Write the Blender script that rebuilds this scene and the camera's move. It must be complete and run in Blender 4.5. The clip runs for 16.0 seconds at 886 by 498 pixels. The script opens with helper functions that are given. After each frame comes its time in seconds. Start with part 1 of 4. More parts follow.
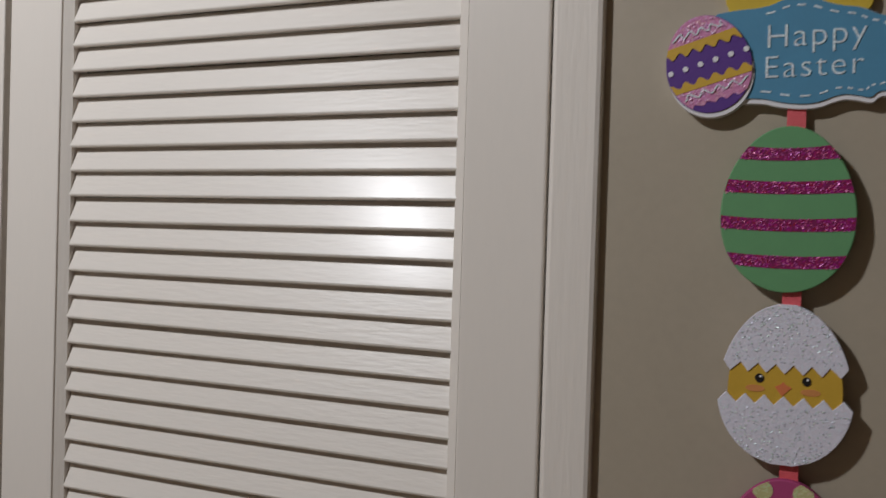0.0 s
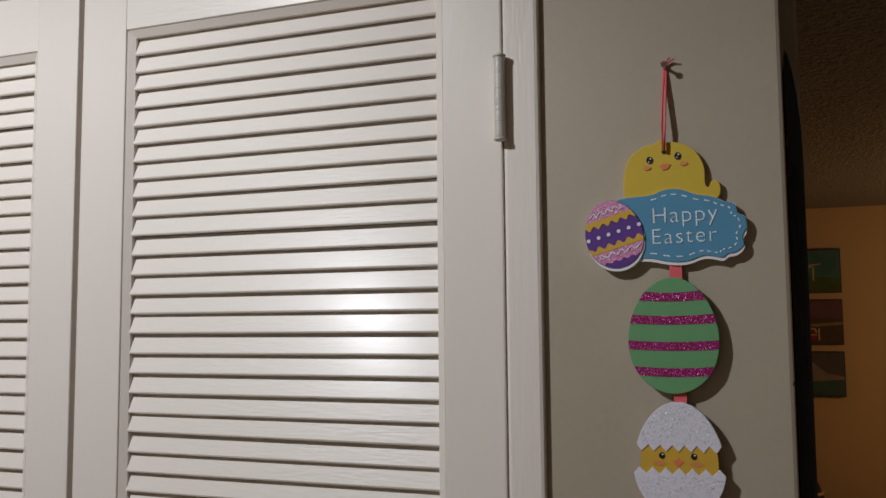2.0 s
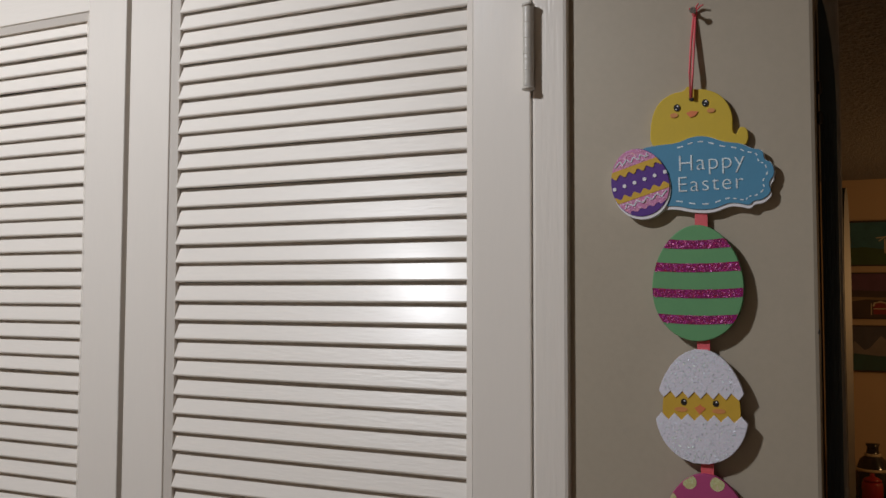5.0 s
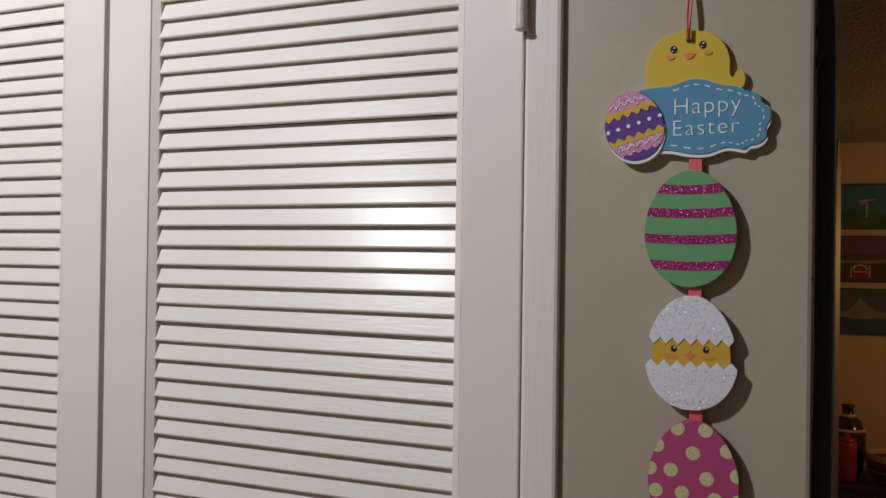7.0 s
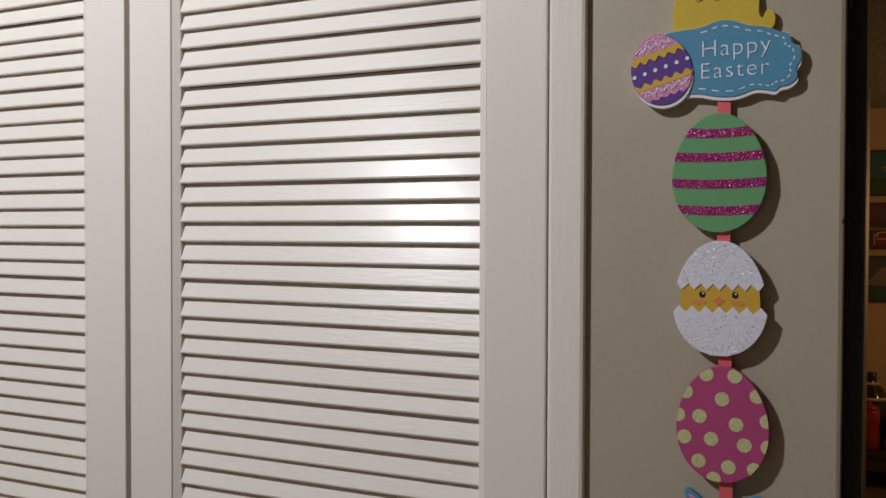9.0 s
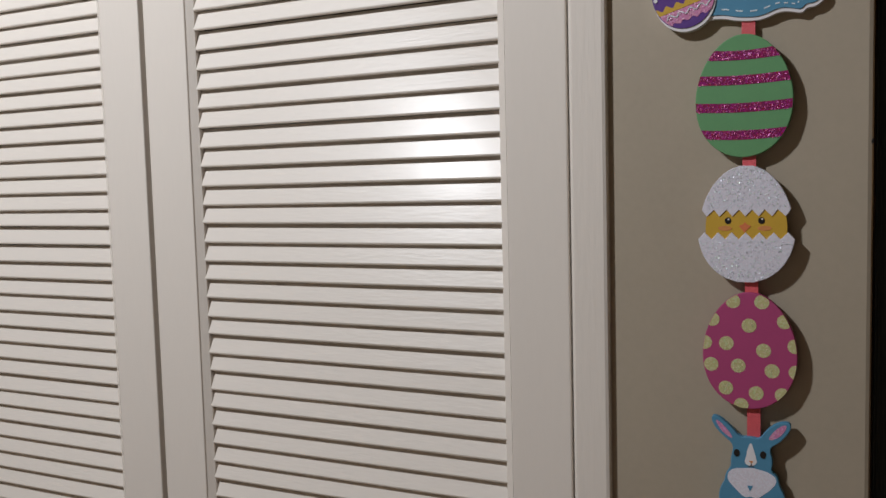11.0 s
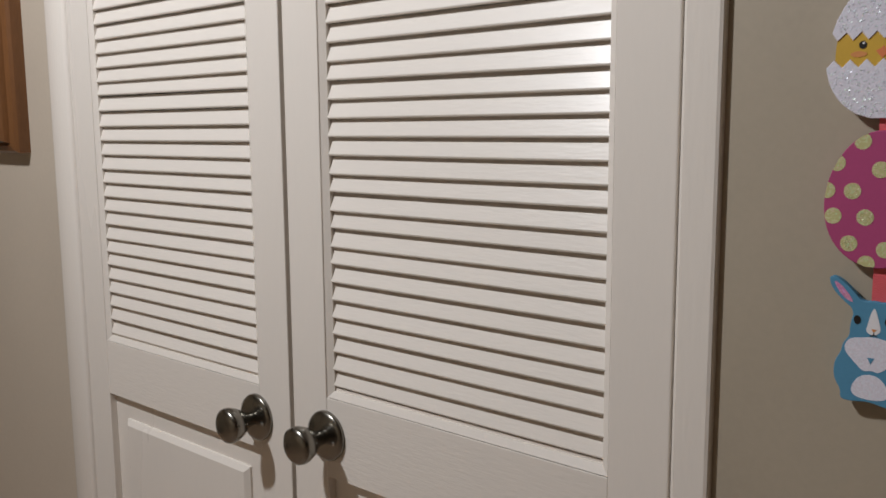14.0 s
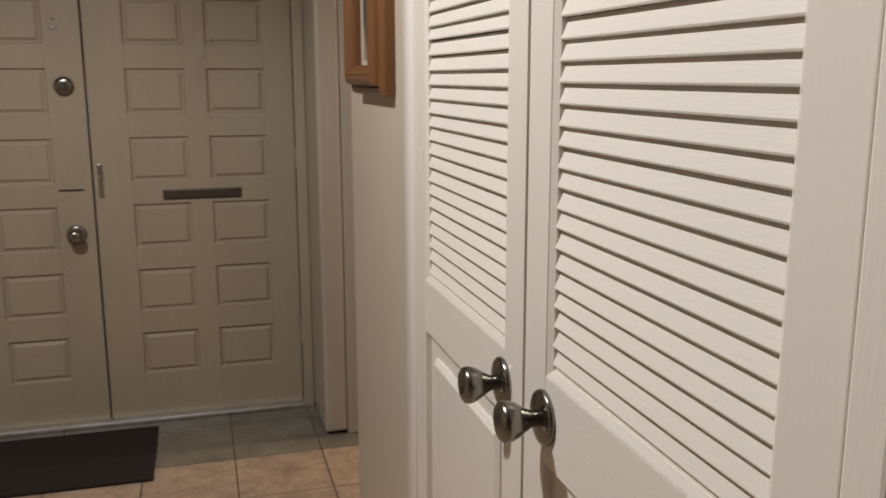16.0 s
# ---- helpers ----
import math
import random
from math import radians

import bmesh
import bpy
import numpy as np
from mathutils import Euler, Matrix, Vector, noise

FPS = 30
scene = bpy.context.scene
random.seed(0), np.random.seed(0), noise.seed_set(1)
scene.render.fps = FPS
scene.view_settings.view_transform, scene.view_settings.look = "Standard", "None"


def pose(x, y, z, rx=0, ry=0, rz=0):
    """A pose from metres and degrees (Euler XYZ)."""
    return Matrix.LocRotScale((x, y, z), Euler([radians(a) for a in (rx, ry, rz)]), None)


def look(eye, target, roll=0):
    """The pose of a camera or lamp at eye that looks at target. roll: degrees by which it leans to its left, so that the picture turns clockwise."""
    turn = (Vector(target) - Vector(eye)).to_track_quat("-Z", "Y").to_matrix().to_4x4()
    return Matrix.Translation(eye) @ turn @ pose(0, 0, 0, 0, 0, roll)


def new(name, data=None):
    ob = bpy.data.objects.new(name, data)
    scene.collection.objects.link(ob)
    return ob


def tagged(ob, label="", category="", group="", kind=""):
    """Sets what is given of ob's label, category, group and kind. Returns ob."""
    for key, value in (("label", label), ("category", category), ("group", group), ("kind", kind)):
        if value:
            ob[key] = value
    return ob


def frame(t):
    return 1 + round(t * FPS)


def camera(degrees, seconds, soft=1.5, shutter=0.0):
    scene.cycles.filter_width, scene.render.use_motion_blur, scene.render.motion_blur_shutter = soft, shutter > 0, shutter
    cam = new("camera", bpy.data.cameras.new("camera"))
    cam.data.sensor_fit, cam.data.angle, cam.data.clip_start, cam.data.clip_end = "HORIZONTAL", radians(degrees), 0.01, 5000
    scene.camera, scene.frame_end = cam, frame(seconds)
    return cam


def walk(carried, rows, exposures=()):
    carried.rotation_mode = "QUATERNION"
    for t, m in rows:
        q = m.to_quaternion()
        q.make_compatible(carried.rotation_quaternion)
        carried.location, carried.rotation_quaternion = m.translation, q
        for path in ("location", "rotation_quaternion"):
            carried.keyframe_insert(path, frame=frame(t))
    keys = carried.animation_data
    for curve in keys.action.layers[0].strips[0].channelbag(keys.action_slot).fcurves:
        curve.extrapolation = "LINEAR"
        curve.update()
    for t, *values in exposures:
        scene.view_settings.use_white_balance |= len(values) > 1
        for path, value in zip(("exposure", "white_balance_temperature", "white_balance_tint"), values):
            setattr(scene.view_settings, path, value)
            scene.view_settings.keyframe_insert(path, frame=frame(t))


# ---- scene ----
cam = camera(53.9, 16.0, soft=1.5, shutter=0.4)
PATH = [
    (0, (0.052, -0.042, 1.444), (-0.736, 1.796, 1.412), 1.7),
    (0.5, (0.077, -0.102, 1.457), (-0.681, 1.748, 1.489), 1.0),
    (1, (0.085, -0.192, 1.474), (-0.605, 1.662, 1.57), 1.0),
    (1.5, (0.098, -0.242, 1.478), (-0.57, 1.626, 1.618), 0.4),
    (2, (0.114, -0.267, 1.481), (-0.576, 1.6, 1.646), -0.5),
    (2.5, (0.123, -0.281, 1.473), (-0.616, 1.57, 1.641), -1.1),
    (3, (0.132, -0.303, 1.482), (-0.625, 1.543, 1.627), -1.8),
    (3.5, (0.147, -0.289, 1.47), (-0.652, 1.538, 1.627), -1.2),
    (4, (0.157, -0.278, 1.463), (-0.672, 1.536, 1.608), -0.5),
    (6.5, (0.143, -0.253, 1.443), (-0.657, 1.579, 1.475), 0.9),
    (7, (0.141, -0.252, 1.439), (-0.654, 1.582, 1.455), 0.8),
    (7.5, (0.136, -0.253, 1.436), (-0.667, 1.578, 1.44), 0.7),
    (8, (0.133, -0.251, 1.431), (-0.689, 1.572, 1.427), 0.8),
    (8.5, (0.132, -0.25, 1.423), (-0.695, 1.57, 1.406), 0.6),
    (9, (0.133, -0.251, 1.414), (-0.699, 1.568, 1.374), 0.2),
    (9.5, (0.13, -0.251, 1.402), (-0.714, 1.562, 1.338), -0.1),
    (10, (0.13, -0.248, 1.41), (-0.727, 1.556, 1.272), -1.1),
    (12.5, (0.162, -0.247, 1.354), (-0.838, 1.478, 1.1835), -1.1),
    (13, (0.199, -0.254, 1.335), (-0.965, 1.363, 1.164), -1.9),
    (13.5, (0.225, -0.231, 1.317), (-1.026, 1.313, 1.09), -1.5),
    (14, (0.212, -0.157, 1.3), (-1.075, 1.35, 1.026), -0.4),
    (14.5, (0.198, -0.043, 1.292), (-1.242, 1.316, 1.005), -0.3),
    (15, (0.21, 0.017, 1.29), (-1.444, 1.101, 0.988), -1.7),
    (15.5, (0.251, 0.122, 1.29), (-1.566, 0.884, 0.952), -0.6),
    (16, (0.282, 0.189, 1.297), (-1.607, 0.718, 0.91), -0.1),
]
EXPOSURES = [(0, -0.40, 6230, 8), (2, -0.36, 6230, 8), (4, -0.38, 6230, 8), (7, -0.16, 6230, 8), (10, -0.12, 6230, 8), (12.5, -0.02, 6230, 8),
             (13, 0.28, 6200, 8), (13.5, 0.07, 6240, 8), (14.5, 0.15, 6320, 8), (15.5, 0.34, 6430, 8), (16, 0.40, 6580, 8)]
walk(cam, [(t, look(eye, target, roll)) for t, eye, target, roll in PATH], EXPOSURES)

# ---- light ----
world = bpy.data.worlds.new("world")
scene.world = world
world.use_nodes = True
world.node_tree.nodes["Background"].inputs[0].default_value = (0.02, 0.025, 0.04, 1)
world.node_tree.nodes["Background"].inputs[1].default_value = 0.05


def bulb(name, place, watts, colour, radius):
    data = bpy.data.lights.new(name, "POINT")
    data.energy, data.color, data.shadow_soft_size = watts, colour, radius
    ob = new(name, data)
    ob.location = place
    return ob


hall = bpy.data.lights.new("hall_downlight", "SPOT")
hall.energy, hall.color, hall.shadow_soft_size = 76.0, (0.975, 0.965, 0.985), 0.045
hall.spot_size, hall.spot_blend = radians(160), 0.42
new("hall_downlight", hall).location = (-0.92, -0.50, 2.38)
bulb("den_lamp", (1.9, 4.2, 1.5), 25.0, (1.0, 0.55, 0.22), 0.09)
bulb("study_lamp", (-2.74, 1.70, 1.28), 22.0, (1.0, 0.76, 0.50), 0.06)


# ---- materials ----
def material(name, colour, rough=0.5, metal=0.0, vary=0.06, scale=6.0, fine=120.0, bump=0.05, stretch=(1, 1, 1),
             second=None, coat=0.0, rand=0.0, bump_dist=0.002):
    """A surface with variation at two scales and a fine relief, at real-world size."""
    m = bpy.data.materials.new(name)
    m.use_nodes = True
    n, l = m.node_tree.nodes, m.node_tree.links
    b = n["Principled BSDF"]
    geo, mp = n.new("ShaderNodeNewGeometry"), n.new("ShaderNodeMapping")
    mp.inputs["Scale"].default_value = stretch
    l.new(geo.outputs["Position"], mp.inputs["Vector"])
    big, small = n.new("ShaderNodeTexNoise"), n.new("ShaderNodeTexNoise")
    for tex, sc, det in ((big, scale, 4), (small, fine, 3)):
        tex.inputs["Scale"].default_value, tex.inputs["Detail"].default_value = sc, det
        l.new(mp.outputs[0], tex.inputs["Vector"])
    mix = n.new("ShaderNodeMix")
    mix.data_type = "RGBA"
    dark = second or tuple(c * (1 - 2.2 * vary) for c in colour)
    light = tuple(min(1, c * (1 + vary)) for c in colour)
    mix.inputs["A"].default_value, mix.inputs["B"].default_value = (*dark, 1), (*light, 1)
    add = n.new("ShaderNodeMath")
    add.operation = "MULTIPLY_ADD"
    add.inputs[1].default_value, add.inputs[2].default_value = 0.45, 0.0
    l.new(small.outputs[0], add.inputs[0])
    tot = n.new("ShaderNodeMath")
    tot.operation = "MULTIPLY_ADD"
    tot.inputs[1].default_value = 0.75
    l.new(big.outputs[0], tot.inputs[0])
    l.new(add.outputs[0], tot.inputs[2])
    l.new(tot.outputs[0], mix.inputs["Factor"])
    out = mix.outputs["Result"]
    if rand:
        info, hsv, span = n.new("ShaderNodeObjectInfo"), n.new("ShaderNodeHueSaturation"), n.new("ShaderNodeMapRange")
        span.inputs["To Min"].default_value, span.inputs["To Max"].default_value = 1 - rand, 1 + rand
        l.new(info.outputs["Random"], span.inputs["Value"])
        l.new(span.outputs[0], hsv.inputs["Value"])
        l.new(out, hsv.inputs["Color"])
        out = hsv.outputs[0]
    l.new(out, b.inputs["Base Color"])
    rr = n.new("ShaderNodeMapRange")
    rr.inputs["To Min"].default_value, rr.inputs["To Max"].default_value = max(0.02, rough - 0.07), min(1, rough + 0.07)
    l.new(big.outputs[0], rr.inputs["Value"])
    l.new(rr.outputs[0], b.inputs["Roughness"])
    b.inputs["Metallic"].default_value = metal
    b.inputs["Coat Weight"].default_value = coat
    bp = n.new("ShaderNodeBump")
    bp.inputs["Strength"].default_value, bp.inputs["Distance"].default_value = bump, bump_dist
    l.new(small.outputs[0], bp.inputs["Height"])
    l.new(bp.outputs[0], b.inputs["Normal"])
    return m


def nrm_out(n, l, vor, geo, tilt):
    """A normal of its own for each flake."""
    sub, sca, adn, nrm = (n.new("ShaderNodeVectorMath") for _ in range(4))
    sub.operation, sca.operation, adn.operation, nrm.operation = "SUBTRACT", "SCALE", "ADD", "NORMALIZE"
    sub.inputs[1].default_value = (0.5, 0.5, 0.5)
    sca.inputs["Scale"].default_value = tilt
    l.new(vor.outputs["Color"], sub.inputs[0])
    l.new(sub.outputs[0], sca.inputs[0])
    l.new(sca.outputs[0], adn.inputs[0])
    l.new(geo.outputs["Normal"], adn.inputs[1])
    l.new(adn.outputs[0], nrm.inputs[0])
    return nrm.outputs[0]


def glitter(name, colour, flake, scale=900.0, tilt=0.9, share=0.16):
    """Paint strewn with small tilted flakes that catch the light one by one."""
    m = bpy.data.materials.new(name)
    m.use_nodes = True
    n, l = m.node_tree.nodes, m.node_tree.links
    b = n["Principled BSDF"]
    geo, vor = n.new("ShaderNodeNewGeometry"), n.new("ShaderNodeTexVoronoi")
    vor.inputs["Scale"].default_value = scale
    l.new(geo.outputs["Position"], vor.inputs["Vector"])
    cut = n.new("ShaderNodeMath")
    cut.operation, cut.inputs[1].default_value = "GREATER_THAN", 1 - share
    sep = n.new("ShaderNodeSeparateColor")
    l.new(vor.outputs["Color"], sep.inputs[0])
    l.new(sep.outputs[0], cut.inputs[0])
    hue = n.new("ShaderNodeHueSaturation")
    hue.inputs["Color"].default_value = (*flake, 1)
    turn = n.new("ShaderNodeMapRange")
    turn.inputs["To Min"].default_value, turn.inputs["To Max"].default_value = 0.44, 0.56
    l.new(sep.outputs[1], turn.inputs["Value"])
    l.new(turn.outputs[0], hue.inputs["Hue"])
    mix = n.new("ShaderNodeMix")
    mix.data_type = "RGBA"
    mix.inputs["A"].default_value = (*colour, 1)
    l.new(hue.outputs[0], mix.inputs["B"])
    l.new(cut.outputs[0], mix.inputs["Factor"])
    l.new(mix.outputs["Result"], b.inputs["Base Color"])
    b.inputs["Specular IOR Level"].default_value = 0.35
    l.new(nrm_out(n, l, vor, geo, tilt * 0.08), b.inputs["Normal"])
    rough = n.new("ShaderNodeMapRange")
    rough.inputs["To Min"].default_value, rough.inputs["To Max"].default_value = 0.7, 0.35
    l.new(cut.outputs[0], rough.inputs["Value"])
    l.new(rough.outputs[0], b.inputs["Roughness"])
    return m


def glow(name, colour, power):
    m = bpy.data.materials.new(name)
    m.use_nodes = True
    b = m.node_tree.nodes["Principled BSDF"]
    b.inputs["Base Color"].default_value = (*colour, 1)
    b.inputs["Emission Color"].default_value, b.inputs["Emission Strength"].default_value = (*colour, 1), power
    return m


WHITE = material("door_paint", (0.83, 0.77, 0.70), 0.40, vary=0.025, scale=3, fine=220, bump=0.15, stretch=(0.25, 1, 1.6), coat=0.15)
WHITE.node_tree.nodes["Principled BSDF"].inputs["Specular IOR Level"].default_value = 0.38
WHITE.node_tree.nodes["Principled BSDF"].inputs["Coat Roughness"].default_value = 0.21
STILE = material("stile_paint", (0.83, 0.77, 0.70), 0.28, vary=0.025, scale=3, fine=260, bump=0.06, stretch=(1.6, 1, 0.2))
TRIM = material("trim_paint", (0.82, 0.76, 0.69), 0.24, vary=0.03, scale=4, fine=210, bump=0.18, stretch=(1.6, 1, 0.15))
WALL = material("wall_paint", (0.430, 0.370, 0.284), 0.45, vary=0.065, scale=5, fine=150, bump=0.06)
# Paler copy of WALL: the west stretch's brighter light is put into its colour.
LITWALL = material("lit_wall_paint", (0.55, 0.475, 0.385), 0.42, vary=0.05, scale=4, fine=150, bump=0.06)
HALLDOOR = material("front_door_paint", (0.400, 0.335, 0.25), 0.30, vary=0.10, scale=6, fine=180, bump=0.12, stretch=(1, 1, 0.4))
PIER = material("pier_paint", (0.435, 0.385, 0.318), 0.42, vary=0.08, scale=4, fine=140, bump=0.16, stretch=(1.5, 1.5, 0.4))
DENWALL = material("den_wall_paint", (0.55, 0.40, 0.24), 0.7, vary=0.06, scale=3, fine=90, bump=0.2)
STUDYWALL = material("study_wall_paint", (0.55, 0.42, 0.28), 0.7, vary=0.06, scale=3, fine=90, bump=0.2)
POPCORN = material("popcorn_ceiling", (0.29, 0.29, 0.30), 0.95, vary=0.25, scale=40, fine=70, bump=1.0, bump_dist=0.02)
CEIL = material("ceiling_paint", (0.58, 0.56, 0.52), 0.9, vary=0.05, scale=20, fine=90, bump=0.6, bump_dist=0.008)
HINGE = material("painted_hinge", (0.58, 0.54, 0.48), 0.34, vary=0.10, scale=60, fine=300, bump=0.25)
PEWTER = material("antique_nickel", (0.27, 0.255, 0.225), 0.24, metal=1.0, vary=0.12, scale=40, fine=400, bump=0.05)
STEEL = material("brushed_steel", (0.62, 0.61, 0.59), 0.25, metal=1.0, vary=0.1, scale=20, fine=300, bump=0.1)
ALU = material("worn_aluminium", (0.74, 0.73, 0.72), 0.30, metal=0.9, vary=0.15, scale=25, fine=200, bump=0.15)
OLDBRASS = material("dark_bronze", (0.10, 0.08, 0.06), 0.45, metal=0.7, vary=0.2, scale=40, fine=200, bump=0.1)
OAK = material("oak_frame", (0.17, 0.070, 0.022), 0.38, vary=0.3, scale=9, fine=160, bump=0.2, stretch=(3, 3, 0.35), coat=0.15)
OAKH = material("oak_frame_across", (0.17, 0.070, 0.022), 0.38, vary=0.3, scale=9, fine=160, bump=0.2, stretch=(0.35, 3, 3), coat=0.15)
LINER = material("picture_liner", (0.50, 0.45, 0.36), 0.8, vary=0.05, scale=30, fine=400, bump=0.2)
TERRA = material("terracotta_tile", (0.60, 0.45, 0.34), 0.40, vary=0.15, scale=13, fine=42, bump=0.2, rand=0.10, second=(0.085, 0.055, 0.036))
SLATE = material("grey_slate_tile", (0.23, 0.21, 0.17), 0.42, vary=0.4, scale=9, fine=60, bump=0.3, rand=0.10)
GROUT = material("grout", (0.20, 0.14, 0.10), 0.9, vary=0.15, scale=15, fine=200, bump=0.4)
MATBRN = material("door_mat_fibre", (0.019, 0.012, 0.010), 0.95, vary=0.3, scale=30, fine=500, bump=0.9)
CARPET = material("carpet", (0.12, 0.08, 0.05), 0.95, vary=0.2, scale=10, fine=400, bump=0.6)
SCREENM = material("black_green_lacquer", (0.014, 0.022, 0.022), 0.45, vary=0.3, scale=14, fine=150, bump=0.2, stretch=(2, 2, 0.3))
# Near-black: the darkness behind the slats is put into the closet walls' colour.
CLOSETSHADE = material("closet_painted_shade", (0.07, 0.06, 0.05), 0.9, vary=0.1)
F_YEL = material("yellow_foam", (0.62, 0.435, 0.035), 0.7, vary=0.05, scale=60, fine=500, bump=0.05)
F_BLUE = material("sky_blue_foam", (0.085, 0.27, 0.43), 0.7, vary=0.06, scale=60, fine=500, bump=0.05)
F_GREEN = material("green_foam", (0.135, 0.34, 0.145), 0.7, vary=0.05, scale=60, fine=500, bump=0.05)
F_PINK = material("pink_foam", (0.42, 0.055, 0.18), 0.7, vary=0.06, scale=60, fine=500, bump=0.05)
F_WHITE = material("white_foam", (0.80, 0.78, 0.80), 0.8, vary=0.03, scale=60, fine=500, bump=0.05)
F_PURP = material("purple_paint", (0.095, 0.028, 0.24), 0.6, vary=0.06, scale=60, fine=500, bump=0.1)
F_MUST = material("mustard_paint", (0.62, 0.38, 0.035), 0.6, vary=0.06, scale=60, fine=500, bump=0.1)
F_ORANGE = material("orange_paint", (0.70, 0.20, 0.07), 0.6, vary=0.06, scale=60, fine=500, bump=0.1)
F_BLUSH = material("blush_paint", (0.66, 0.27, 0.08), 0.6, vary=0.06, scale=60, fine=500, bump=0.1)
F_BLACK = material("black_paint", (0.012, 0.010, 0.010), 0.4, vary=0.1, scale=60, fine=500, bump=0.1)
RIBBON = material("coral_ribbon", (0.74, 0.115, 0.135), 0.45, vary=0.08, scale=80, fine=900, bump=0.3)
G_WHITE = glitter("white_glitter", (0.72, 0.69, 0.77), (0.76, 0.75, 0.84), 700, 1.5, 0.5)
G_MAG = glitter("magenta_glitter", (0.20, 0.008, 0.085), (0.33, 0.012, 0.14), 700, 1.5, 0.45)
G_PINK = glitter("pink_glitter", (0.58, 0.22, 0.40), (0.68, 0.34, 0.52), 800, 1.5, 0.4)
G_GOLD = glitter("gold_green_glitter", (0.53, 0.50, 0.24), (0.62, 0.61, 0.33), 800, 1.5, 0.4)
G_SILV = glitter("silver_glitter", (0.60, 0.64, 0.66), (0.80, 0.90, 0.95), 900, 1.5, 0.5)


def flake_material(name, colour, spread=0.12):
    """Foil flakes of glitter, each with a slightly different hue."""
    m = material(name, colour, 0.46, metal=0.3, vary=0.1, scale=300, fine=900, bump=0.0)
    n, l = m.node_tree.nodes, m.node_tree.links
    b = n["Principled BSDF"]
    b.inputs["IOR"].default_value = 2.4
    old = b.inputs["Base Color"].links[0].from_socket
    geo, turn, hue = n.new("ShaderNodeNewGeometry"), n.new("ShaderNodeMapRange"), n.new("ShaderNodeHueSaturation")
    turn.inputs["To Min"].default_value, turn.inputs["To Max"].default_value = 0.5 - spread, 0.5 + spread
    l.new(geo.outputs["Random Per Island"], turn.inputs["Value"])
    l.new(turn.outputs[0], hue.inputs["Hue"])
    l.new(old, hue.inputs["Color"])
    l.new(hue.outputs[0], b.inputs["Base Color"])
    return m


FL_WHITE, FL_MAG = flake_material("white_flake", (0.78, 0.94, 1.0), 0.22), flake_material("magenta_flake", (0.75, 0.10, 0.45), 0.05)
FL_GOLD, FL_PINK = flake_material("gold_flake", (0.85, 0.84, 0.50), 0.06), flake_material("pink_flake", (0.95, 0.66, 0.86), 0.08)


# ---- shapes ----
def box(x0, x1, y0, y1, z0, z1, bevel=0.0, bm=None):
    bm = bm or bmesh.new()
    m = Matrix.Translation(((x0 + x1) / 2, (y0 + y1) / 2, (z0 + z1) / 2)) @ Matrix.Diagonal((x1 - x0, y1 - y0, z1 - z0, 1))
    made = bmesh.ops.create_cube(bm, size=1, matrix=m)["verts"]
    if bevel:
        edges = {e for v in made for e in v.link_edges}
        bmesh.ops.bevel(bm, geom=list(edges), offset=bevel, segments=2, profile=0.5, affect="EDGES")
    return bm


def prism(points, y0, y1, bevel=0.0, bm=None):
    """A flat piece cut to an outline in x and z: its face at y0, its back at y1."""
    bm = bm or bmesh.new()
    front = [bm.verts.new((x, y0, z)) for x, z in points]
    face = bm.faces.new(front)
    face.normal_update()
    if face.normal.y > 0:
        face.normal_flip()
    out = bmesh.ops.extrude_face_region(bm, geom=[face])["geom"]
    moved = [v for v in out if isinstance(v, bmesh.types.BMVert)]
    bmesh.ops.translate(bm, verts=moved, vec=(0, y1 - y0, 0))
    bmesh.ops.recalc_face_normals(bm, faces=bm.faces)
    if bevel:
        edges = [e for e in bm.edges if all(abs(v.co.y - y0) < 1e-6 for v in e.verts)]
        bmesh.ops.bevel(bm, geom=edges, offset=bevel, segments=2, profile=0.5, affect="EDGES", clamp_overlap=True)
    return bm


def lathe(profile, place, axis, steps=28, bm=None):
    """A turned shape: (radius, distance along the axis)."""
    bm = bm or bmesh.new()
    turn = Vector(axis).to_track_quat("Z", "Y").to_matrix().to_4x4()
    m = Matrix.Translation(place) @ turn
    rings = []
    for r, d in profile:
        rings.append([bm.verts.new(m @ Vector((r * math.cos(a), r * math.sin(a), d))) for a in (2 * math.pi * k / steps for k in range(steps))])
    for a, b in zip(rings, rings[1:]):
        for k in range(steps):
            bm.faces.new((a[k], a[(k + 1) % steps], b[(k + 1) % steps], b[k]))
    bm.faces.new(list(reversed(rings[0])))
    bm.faces.new(rings[-1])
    bmesh.ops.recalc_face_normals(bm, faces=bm.faces)
    return bm


def tube(points, radius, steps=8):
    bm = bmesh.new()
    rings = []
    for k, p in enumerate(points):
        p = Vector(p)
        ahead = Vector(points[min(k + 1, len(points) - 1)]) - Vector(points[max(k - 1, 0)])
        q = ahead.to_track_quat("Z", "Y")
        rings.append([bm.verts.new(p + q @ Vector((radius * math.cos(a), radius * math.sin(a), 0))) for a in (2 * math.pi * j / steps for j in range(steps))])
    for a, b in zip(rings, rings[1:]):
        for j in range(steps):
            bm.faces.new((a[j], a[(j + 1) % steps], b[(j + 1) % steps], b[j]))
    bm.faces.new(rings[0])
    bm.faces.new(rings[-1])
    bmesh.ops.recalc_face_normals(bm, faces=bm.faces)
    return bm


def mesh_of(name, bm, mat, smooth=False):
    data = bpy.data.meshes.new(name)
    if smooth:
        for f in bm.faces:
            f.smooth = True
    bm.to_mesh(data)
    bm.free()
    data.materials.append(mat)
    return data


